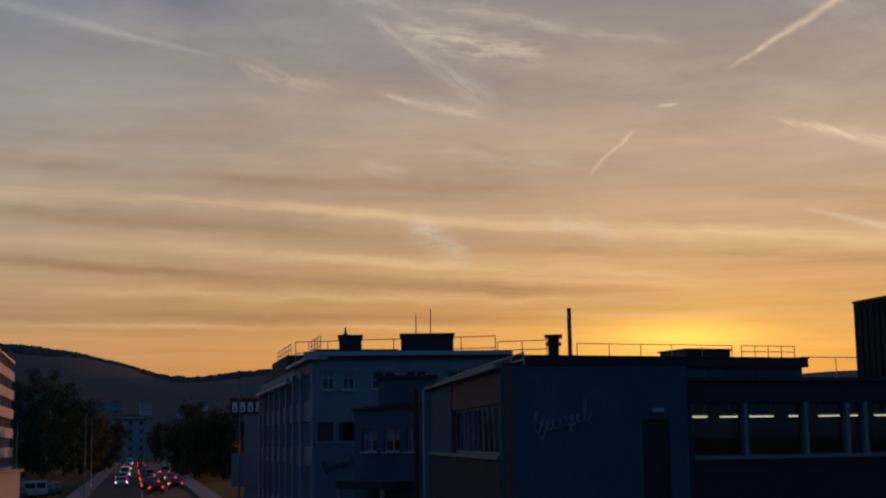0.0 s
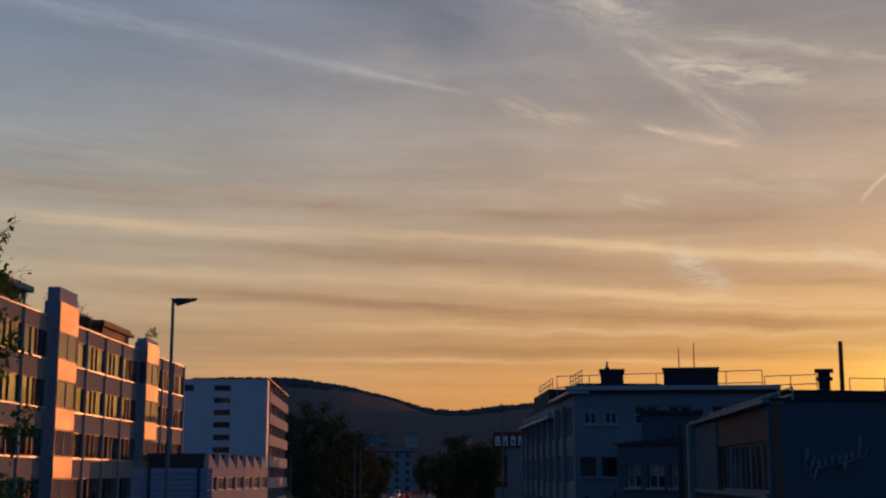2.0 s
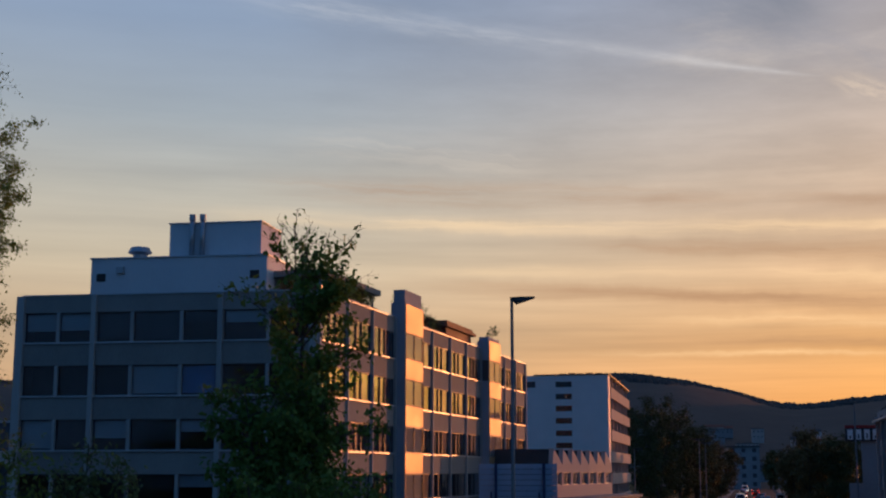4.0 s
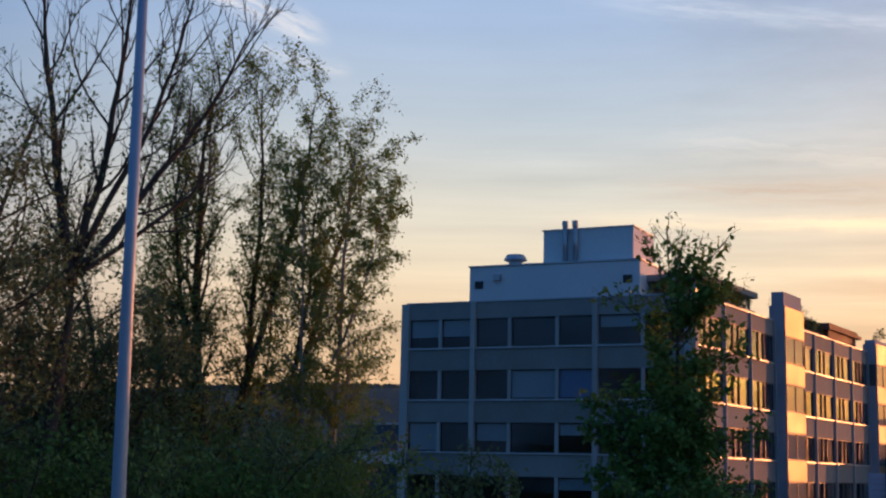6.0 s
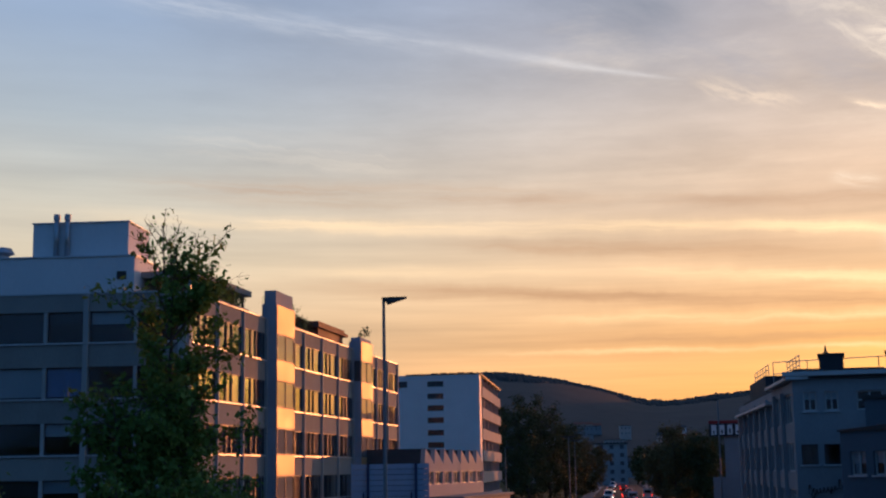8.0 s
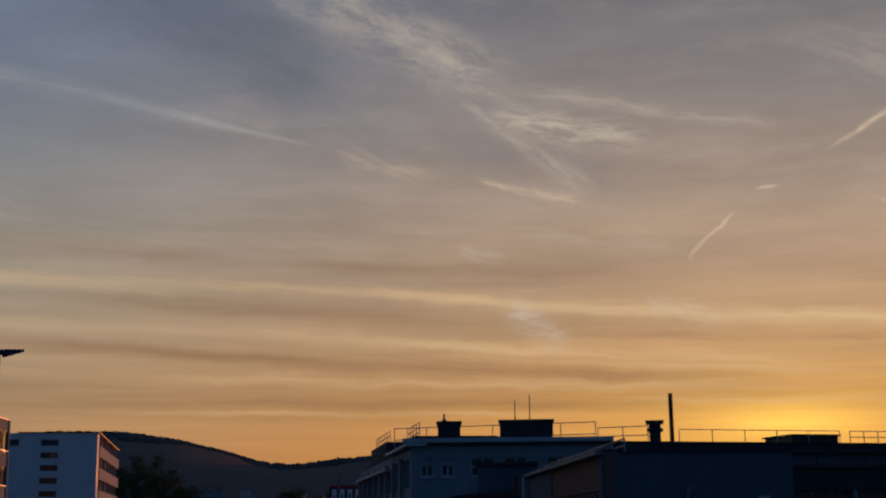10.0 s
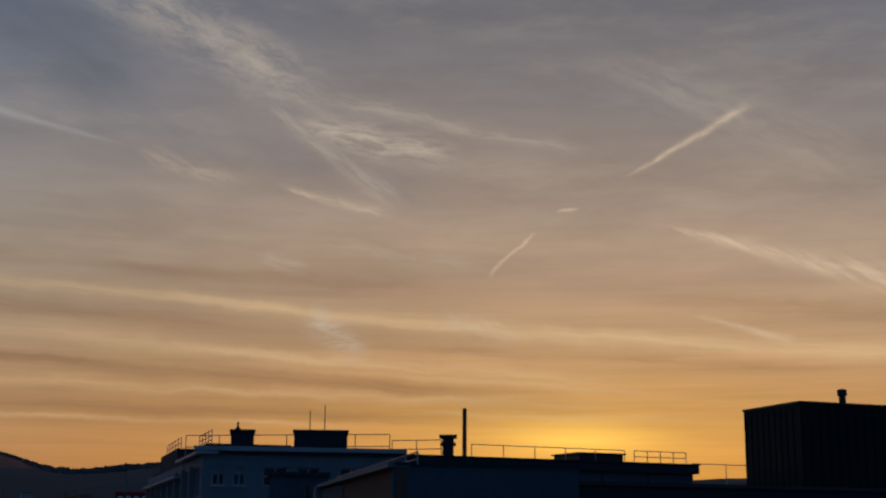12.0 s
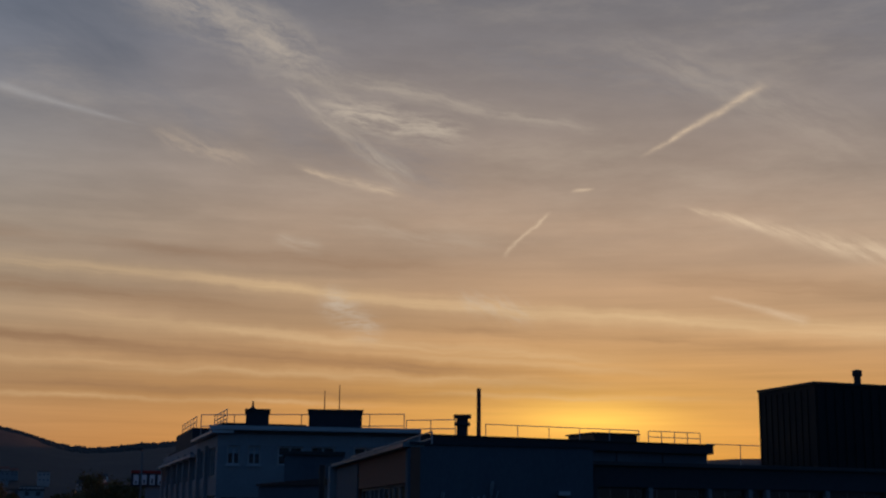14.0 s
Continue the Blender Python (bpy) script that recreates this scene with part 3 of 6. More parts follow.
def office():
    rnd = random.Random(11)
    # inner body, a solid block coloured dark in place of rooms behind the glass
    bm = bmesh.new()
    a, b = OFRONT.at(0.4, -1.6, 0), OFRONT.at(19.0, -1.6, 0)
    c, d = OSIDE.at(58.6, -1.6, 0), OSIDE.at(58.6, -20, 0)
    b2 = OSIDE.at(1.6, -1.6, 0)
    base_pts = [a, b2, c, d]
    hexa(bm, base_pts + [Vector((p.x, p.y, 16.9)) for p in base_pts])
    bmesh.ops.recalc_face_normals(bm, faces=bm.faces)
    part("inner_wall", bm, ROOM, OFFICE, "solid block painted dark for unlit rooms")
    bm = bmesh.new()
    pts = [OFRONT.at(0.3, -0.3, 16.55), OFRONT.at(19.1, -0.3, 16.55), OSIDE.at(58.7, -0.3, 16.55), OSIDE.at(58.7, -20, 16.55)]
    hexa(bm, pts + [p + Vector((0, 0, 0.35)) for p in pts])
    bmesh.ops.recalc_face_normals(bm, faces=bm.faces)
    part("roof", bm, ROOF_FELT, OFFICE, "flat dark felt roof")
    # end walls
    back = Face(OSIDE.at(58.9, -0.3, 0).xy, (OSIDE.at(58.9, -20, 0) - OSIDE.at(58.9, 0, 0)).xy)
    bm = bmesh.new()
    fbox(bm, back, 0, 20, -0.3, 0.0, 0, 17.2)
    bmesh.ops.recalc_face_normals(bm, faces=bm.faces)
    part("wall", bm, CONCRETE, OFFICE)
    left = OFRONT.at(0, 0, 0).xy
    west = Face(left, (OSIDE.at(58.9, -20, 0).xy - left))
    bm = bmesh.new()
    fbox(bm, west, 0.3, (OSIDE.at(58.9, -20, 0).xy - left).length, -0.3, 0.0, 0, 17.2)
    bmesh.ops.recalc_face_normals(bm, faces=bm.faces)
    part("wall", bm, CONCRETE, OFFICE)

    def storeys(F, bays, length):
        """Spandrel bands, sills and slab shadows between the storeys."""
        for s0, s1 in bays:
            for k in range(6):
                z1 = 17.2 if k == 0 else SILLS[k - 1]
                z0 = SILLS[k] + WIN_H if k < 5 else -0.2
                fpart("spandrel", F, (s0, s1, -0.3, 0.0, z0, z1 - (0.0 if k == 0 else 0.09)), CONCRETE, OFFICE)
                if k:
                    fpart("sill", F, (s0, s1, -0.3, 0.1, z1 - 0.09, z1), SILL, OFFICE, "pale metal sill")
        bm = bmesh.new()
        fbox(bm, F, bays[0][0] - 0.2, bays[-1][1] + 0.2, -0.32, 0.06, 17.203, 17.28)
        part("coping", bm, SILL, OFFICE, "light metal roof edge")

    storeys(OFRONT, [(0.5, 4.95), (5.25, 13.15), (13.45, 18.9)], 19.4)
    for s in (0.0, 4.95, 13.15, 18.9):
        w = 0.5 if s in (0.0, 18.9) else 0.3
        fpart("column", OFRONT, (s, s + w, -0.3, 0.18, -0.2, 17.2), CONCRETE_RIB, OFFICE, "pale concrete rib")
    rows_front = [
        [(0.5, 2.75), (2.75, 4.95)], [(5.25, 7.6), (7.6, 10.8), (10.8, 13.15)], [(13.45, 16.3), (16.3, 18.9)]]
    blinds = {(0, 0): 0.62, (0, 1): 0.6, (0, 3): 0.95, (0, 4): 0.35, (1, 3): 0.97, (1, 4): 0.97, (2, 0): 0.97, (2, 2): 0.62, (2, 3): 0.75, (2, 1): 0.9, (0, 2): 0.9, (3, 2): 0.3, (3, 3): 0.5}
    for r in range(5):
        i = 0
        for bay in rows_front:
            for k, (s0, s1) in enumerate(bay):
                share = blinds.get((r, i), 0.0 if r in (1,) else rnd.choice((0, 0, 0.4)))
                mat = BLIND
                if (r, i) == (1, 4):
                    mat = BLUE_BLIND
                if (r, i) in ((0, 2), (0, 3), (2, 1), (2, 3), (0, 4), (3, 2), (3, 3)):
                    mat = FRAME
                window(OFRONT, s0 + 0.05, s1 - 0.05, SILLS[r], SILLS[r] + WIN_H, OFFICE, blind=share, blind_mat=mat)
                if k:
                    fpart("mullion", OFRONT, (s0 - 0.1, s0 + 0.1, -0.24, 0.04, SILLS[r], SILLS[r] + WIN_H), CONCRETE_RIB, OFFICE)
                i += 1
    # long side along the street: three stretches between two stair towers
    T1, T2, TL = 15.3, 40.2, 4.3
    stretches = [[(0.5, 5.2), (5.4, 10.1), (10.3, 15.1)],
                 [(19.7, 24.5), (24.7, 29.7), (29.9, 34.8), (35.0, 40.0)],
                 [(44.6, 49.2), (49.4, 53.9), (54.1, 58.6)]]
    for bays in stretches:
        storeys(OSIDE, bays, 0)
        for s0, s1 in bays:
            fpart("column", OSIDE, (s1, s1 + 0.2, -0.3, 0.14, -0.2, 17.2), CONCRETE_RIB, OFFICE, "pale concrete rib")
            m = (s0 + s1) / 2
            for r in range(5):
                t = s0 + (s1 - s0) * 0.34
                for a, b, odds in ((s0 + 0.12, t, (0, 0, 0.4, 1.0)), (t + 0.08, m + 0.3, (1.0, 1.0, 0.8)), (m + 0.38, s1 - 0.12, (0, 1.0, 1.0, 0.6))):
                    window(OSIDE, a, b, SILLS[r], SILLS[r] + WIN_H, OFFICE, blind=rnd.choice(odds), blind_mat=CURTAIN, depth=0.05)
                fpart("mullion", OSIDE, (t, t + 0.08, -0.2, 0.02, SILLS[r], SILLS[r] + WIN_H), FRAME, OFFICE)
                fpart("mullion", OSIDE, (m + 0.3, m + 0.38, -0.2, 0.02, SILLS[r], SILLS[r] + WIN_H), FRAME, OFFICE)
    fpart("column", OSIDE, (0.0, 0.5, -0.3, 0.18, -0.2, 17.2), CONCRETE_RIB, OFFICE, "pale concrete rib")
    for T, top in ((T1, 18.3), (T2, 17.9)):
        fpart("tower_core", OSIDE, (T + 0.05, T + TL - 0.05, -0.35, 0.73, 0, top), TOWER, OFFICE, "blue-grey stair tower")
        fpart("tower_cap", OSIDE, (T + 0.15, T + TL - 0.1, -0.2, 0.66, top + 0.003, top + (0.95 if T == T1 else 0.35)), TOWER, OFFICE, "stair tower head")
        for k in range(6):
            z1 = 18.2 if k == 0 else SILLS[k - 1] - 0.02
            z0 = SILLS[k] + WIN_H + 0.05 if k < 5 else 0.1
            if k < 5:
                fpart("side_panel", OSIDE, (T, T + 0.05, -0.02, 0.73, z0, min(z1, top)), TOWER, OFFICE)
                fpart("tower_panel", OSIDE, (T + 0.02, T + TL - 0.02, 0.733, 0.8, z0, min(z1, top)), PANEL, OFFICE, "satin metal panel catching the sunset")
            if k < 5:
                window(Face(OSIDE.at(0, 0.81, 0).xy, OSIDE.e, OSIDE.n), T + 0.1, T + TL - 0.1, SILLS[k] + 0.02, SILLS[k] + WIN_H, OFFICE, mullions=(T + TL * 0.5,), depth=0.05, blind=1.0, blind_mat=CURTAIN)
                fpart("side_panel", OSIDE, (T + 0.01, T + 0.05, 0.04, 0.7, SILLS[k] + 0.05, SILLS[k] + WIN_H), FRAME if T == T2 and k == 0 else TOWER, OFFICE)


office()

# penthouse boxes on the roof
PENT = thing("roof_penthouse", "white metal plant room with two flues on the office roof", "penthouse", (-50.5, 70, 16.9))
PENT.location = (0, 0, 0)
PF = Face(OFRONT.at(3.2, -3.0, 0).xy, OFRONT.e)
fpart("lower_body", PF, (0.2, 12.0, -6.0, 0.0, 16.9, 19.95), WHITE_METAL, PENT, "long white metal box")
fpart("lower_edge", PF, (0.12, 12.08, -6.08, 0.08, 19.953, 20.05), SILL, PENT)
fpart("upper_body", PF, (5.0, 11.2, -5.6, -1.2, 20.053, 22.35), WHITE_METAL, PENT, "upper white metal box")
fpart("upper_edge", PF, (4.92, 11.28, -5.68, -1.12, 22.353, 22.43), SILL, PENT)
for s in (6.6, 7.3):
    bm = bmesh.new()
    tube(bm, [PF.at(s, -1.0, 20.05), PF.at(s, -1.0, 22.8)], [0.17, 0.17], 10)
    fl = part("flue", bm, STEEL, PENT, "steel flue pipe", True)
    bm = bmesh.new()
    tube(bm, [PF.at(s, -1.0, 22.5), PF.at(s, -1.0, 22.9)], [0.21, 0.21], 10)
    part("cowl", bm, STEEL, fl)
for s in (0.9, 11.2):
    fpart("vent_opening", PF, (s - 0.3, s + 0.3, 0.003, 0.05, 18.5, 19.0), DARK_METAL, PENT, "small dark louvre")
fpart("hatch_box", PF, (2.0, 2.5, 0.003, 0.25, 19.0, 19.4), STEEL, PENT)
bm = bmesh.new()
tube(bm, [PF.at(3.0, -1.2, 20.04), PF.at(3.0, -1.2, 20.35), PF.at(3.0, -1.2, 20.5), PF.at(3.0, -1.2, 20.85), PF.at(3.0, -1.2, 20.9)], [0.45, 0.45, 0.8, 0.6, 0.2], 12)
part("roof_fan", bm, STEEL, PENT, "mushroom-shaped roof fan")


# ------------------------------------------------------------------ factory building beyond the crossing
def between(a, b):
    return Face(a.xy, (b - a).xy)


def railing(F, s0, s1, n, z, parent, height=1.1, step=2.2, rails=(1.0, 0.5), r=0.035, name="railing"):
    rail = thing(name, "thin metal guard rail on the roof edge", "railing") if parent is None else None
    top = rail or parent
    k = max(1, round((s1 - s0) / step))
    for i in range(k + 1):
        s = s0 + (s1 - s0) * i / k
        bm = bmesh.new()
        tube(bm, [F.at(s, n, z), F.at(s, n, z + height)], [r, r], 5)
        part("post", bm, STEEL, top)
    for q in rails:
        bm = bmesh.new()
        tube(bm, [F.at(s0, n, z + height * q), F.at(s1, n, z + height * q)], [r, r], 5)
        part("rail", bm, STEEL, top)
    return top


FACT = thing("factory_building", "three-storey pale rendered factory building with flat roof", "building")
FA, FB = polar(-5.68, 92.0), polar(2.9, 93.0)
FFRONT = between(FA, FB)
FSIDE = Face(FA.xy, bearing(ROAD_AZ).xy, (-math.cos(radians(ROAD_AZ)), math.sin(radians(ROAD_AZ))))
FTOP = 12.25


def spans(length, holes):
    """The solid stretches that holes leave in a wall."""
    cut, out = 0.0, []
    for a, b in sorted(holes):
        if a > cut:
            out.append((cut, a))
        cut = max(cut, b)
    if cut < length:
        out.append((cut, length))
    return out


def wall_with(F, length, z0, z1, rows, mat, parent, thick=0.35, recess=None):
    """A wall cut by rows of openings: rows of (low, high, [(s0, s1), ...])."""
    z = z0
    for lo, hi, holes in sorted(rows):
        fpart("wall", F, (0, length, -thick, 0, z, lo), mat, parent)
        for a, b in spans(length, holes):
            fpart("wall", F, (a, b, -thick, 0, lo, hi), mat, parent)
        z = hi
    fpart("wall", F, (0, length, -thick, 0, z, z1), mat, parent)


def s_at(F, az, n=0.0):
    """Where along a wall the given heading meets it."""
    v = bearing(az).xy
    o = F.o + F.n * n
    den = F.e.x * v.y - F.e.y * v.x
    return (o.y * v.x - o.x * v.y) / den


def factory():
    L = (FB - FA).length
    up = [(s_at(FFRONT, a), s_at(FFRONT, b)) for a, b in ((-5.27, -4.74), (-4.40, -3.87))]
    lo = [(s_at(FFRONT, a), s_at(FFRONT, b)) for a, b in ((-5.46, -4.79), (-4.55, -3.91))]
    top = [(s_at(FFRONT, a), s_at(FFRONT, b)) for a, b in ((-3.15, -2.1), (-1.73, -0.73), (0.07, 1.1))]
    wall_with(FFRONT, L, -0.2, FTOP, [(6.42, 7.75, lo), (9.95, 11.22, up + top)], PLASTER, FACT)
    for a, b in up:
        window(FFRONT, a, b, 9.95, 11.22, FACT, mullions=((a + b) / 2,), frame_mat=PALE_FRAME, bar=0.09, blind=0.4)
    for a, b in lo:
        window(FFRONT, a, b, 6.42, 7.75, FACT, mullions=(), bar=0.06)
    for a, b in top:
        window(FFRONT, a, b, 9.95, 11.22, FACT, mullions=((a + b) / 2,), frame_mat=PALE_FRAME, bar=0.09, transom=10.6)
    for a, b, z in [(*q, 9.95) for q in up] + [(*q, 6.42) for q in lo]:
        fpart("sill", FFRONT, (a - 0.1, b + 0.1, 0.003, 0.12, z - 0.1, z), SILL, FACT)
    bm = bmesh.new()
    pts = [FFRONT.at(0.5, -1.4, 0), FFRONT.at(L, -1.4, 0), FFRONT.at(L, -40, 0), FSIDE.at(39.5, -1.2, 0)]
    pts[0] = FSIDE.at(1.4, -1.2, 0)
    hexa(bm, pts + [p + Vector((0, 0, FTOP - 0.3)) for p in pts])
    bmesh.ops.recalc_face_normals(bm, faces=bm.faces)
    part("inner_wall", bm, ROOM, FACT, "solid block painted dark for unlit rooms")
    # side wall along the street with tall windows between ribs
    bays = [(0.8 + 4.85 * k, 0.8 + 4.85 * k + 3.9) for k in range(8)]
    wall_with(FSIDE, 40, -0.2, FTOP - 0.35, [(2.0, 4.8, bays), (6.0, 7.9, bays), (9.2, 11.2, bays)], PLASTER, FACT)
    for a, b in bays:
        for z0, z1 in ((2.0, 4.8), (6.0, 7.9), (9.2, 11.2)):
            window(FSIDE, a, b, z0, z1, FACT, mullions=(a + 1.3, a + 2.6), frame_mat=PALE_FRAME, blind=0.25)
        fpart("rib", FSIDE, (b + 0.2, b + 0.75, 0.003, 0.25, -0.2, 11.4), PLASTER, FACT)
    for s0, s1, z in ((-0.5, 12.6, FTOP), (12.8, 40.4, FTOP - 1.1)):
        fpart("eave", FSIDE, (s0, s1, -1.0, 0.45, z - 0.22, z - 0.02), PALE_FRAME, FACT, "pale projecting eave")
    fpart("eave", FFRONT, (-0.6, L, -1.0, 0.5, FTOP + 0.003, FTOP + 0.3), PALE_FRAME, FACT, "pale flat roof edge")
    # dark strip on the wall stands in for the shadow below the eave
    fpart("painted_eave_shadow", FFRONT, (-0.3, L, 0.003, 0.3, FTOP - 0.16, FTOP - 0.02), DARK_METAL, FACT)
    bm = bmesh.new()
    pts = [FSIDE.at(0.3, -0.4, 0), FFRONT.at(L, -0.4, 0), FFRONT.at(L, -41, 0), FSIDE.at(40, -0.4, 0)]
    hexa(bm, [p + Vector((0, 0, FTOP - 0.3)) for p in pts] + [p + Vector((0, 0, FTOP + 0.02)) for p in pts])
    bmesh.ops.recalc_face_normals(bm, faces=bm.faces)
    part("roof", bm, ROOF_FELT, FACT, "flat dark felt roof")
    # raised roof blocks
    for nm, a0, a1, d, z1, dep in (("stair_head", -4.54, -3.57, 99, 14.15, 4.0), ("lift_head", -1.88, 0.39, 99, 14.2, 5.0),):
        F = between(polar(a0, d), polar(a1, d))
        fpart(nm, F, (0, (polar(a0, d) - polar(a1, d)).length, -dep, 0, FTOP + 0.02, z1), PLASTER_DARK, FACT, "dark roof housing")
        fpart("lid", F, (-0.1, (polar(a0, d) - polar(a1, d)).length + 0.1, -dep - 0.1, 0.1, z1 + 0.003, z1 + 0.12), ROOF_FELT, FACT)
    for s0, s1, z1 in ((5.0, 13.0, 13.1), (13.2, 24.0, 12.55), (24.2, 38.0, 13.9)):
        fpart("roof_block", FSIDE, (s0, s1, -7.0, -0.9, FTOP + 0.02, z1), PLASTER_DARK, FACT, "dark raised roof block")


factory()
R1 = between(polar(-6.4, 103), polar(2.2, 99))
railing(R1, 0.0, (polar(-6.4, 103) - polar(2.2, 99)).length, 0.0, 12.3, None, 1.75, 2.6)
railing(between(polar(2.3, 99), polar(4.45, 98)), 0.0, 3.75, 0.0, 12.3, None, 1.3, 1.9, (1.0, 0.5))
R2 = Face(FSIDE.at(5.5, -1.3, 0).xy, FSIDE.e, FSIDE.n)
railing(R2, 0.0, 7.0, 0.0, 13.1, None, 1.0, 1.7, (1.0, 0.6, 0.3))
railing(R2, 19.5, 31.0, 0.0, 13.9, None, 1.0, 2.4, (1.0, 0.55))
# spike and two aerials
bm = bmesh.new()
tube(bm, [polar(-4.26, 101, 14.2), polar(-4.26, 101, 14.5), polar(-4.26, 101, 14.55), polar(-4.26, 101, 15.0)], [0.22, 0.2, 0.1, 0.05], 8)
tagged(new("roof_vent", mesh_of(bm, "roof_vent", DARK_METAL)), "small dark pointed vent pipe on roof housing", "vent")
for az, el in ((-1.22, 5.33), (-0.59, 5.56)):
    bm = bmesh.new()
    tube(bm, [polar(az, 101, 14.2), polar(az, 101, 6.5 + 101 * math.tan(radians(el)))], [0.045, 0.03], 6)
    tagged(new("aerial", mesh_of(bm, "aerial", DARK_METAL)), "thin upright roof aerial on dark housing", "aerial", "roof aerials")

# hall with a long flat roof behind
HALL = thing("factory_hall", "long low factory hall with flat roof and roof rails", "building")
HA, HB = polar(2.7, 94.0), polar(15.0, 106.5)
HFRONT = between(HA, HB)
HL = (HB - HA).length
fpart("wall", HFRONT, (0, HL, -25, 0, -0.2, 11.55), PLASTER_BLUE, HALL)
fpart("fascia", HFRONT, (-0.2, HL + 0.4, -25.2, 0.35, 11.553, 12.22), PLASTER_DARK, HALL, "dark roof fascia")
fpart("fascia_trim", HFRONT, (-0.2, HL + 0.5, -25.3, 0.45, 12.223, 12.3), DARK_METAL, HALL)
for k in range(1, 6):
    fpart("wall_joint", HFRONT, (HL * k / 6 - 0.05, HL * k / 6 + 0.05, 0.003, 0.06, 4, 11.5), DARK_METAL, HALL)
s0, s1 = s_at(HFRONT, 9.38, -4), s_at(HFRONT, 12.13, -4)
fpart("skylight_box", HFRONT, (s0 + 2.0, s1, -8, -4, 12.303, 13.1), DARK_METAL, HALL, "low dark roof box")
fpart("skylight_lid", HFRONT, (s0 + 1.85, s1 + 0.15, -8.2, -3.8, 13.103, 13.22), ROOF_FELT, HALL)
RH = Face(HFRONT.at(0, -3.5, 0).xy, HFRONT.e)
railing(RH, s_at(HFRONT, 5.7, -3.5), s_at(HFRONT, 12.2, -3.5), 0, 12.3, None, 1.15, 2.6, (1.0,))
railing(RH, s_at(HFRONT, 12.6, -3.5), s_at(HFRONT, 14.75, -3.5), 0, 12.3, None, 1.15, 1.3, (1.0, 0.6))
railing(RH, s_at(HFRONT, 15.0, -3.5), s_at(HFRONT, 19.0, -3.5), 0, 9.6, None, 3.0, 3.9, (1.0, 0.45))
bm = bmesh.new()
tube(bm, [polar(5.4, 100, 12.3), polar(5.4, 100, 16.0), polar(5.4, 100, 16.1)], [0.17, 0.16, 0.15], 10)
tagged(new("smoke_flue", mesh_of(bm, "smoke_flue", RUST)), "slim tall rust-brown steel smoke flue on roof", "flue")
CH = thing("chimney", "squat dark chimney with a flared cap", "chimney")
CF = between(polar(4.33, 98), polar(5.06, 98))
fpart("shaft", CF, (0.22, 1.03, -0.9, 0, 12.0, 13.2), PLASTER_DARK, CH)
fpart("collar", CF, (0.05, 1.2, -1.0, 0.12, 13.203, 13.4), PLASTER_DARK, CH)
fpart("neck", CF, (0.2, 1.05, -0.85, 0, 13.403, 13.75), PLASTER_DARK, CH)
fpart("cap", CF, (-0.02, 1.27, -1.1, 0.15, 13.753, 13.98), DARK_METAL, CH, "flared chimney cap")

# ------------------------------------------------------------------ front wing with the script sign
WING = thing("factory_wing", "blue-grey rendered factory wing with brick side and roof rail", "building")
C0, C1, C2 = polar(2.5, 48.0), polar(10.26, 50.0), polar(-0.62, 68.7)
WF, WS = between(C0, C1), between(C2, C0)
WL, WSL = (C1 - C0).length, (C0 - C2).length
WZ = 9.08


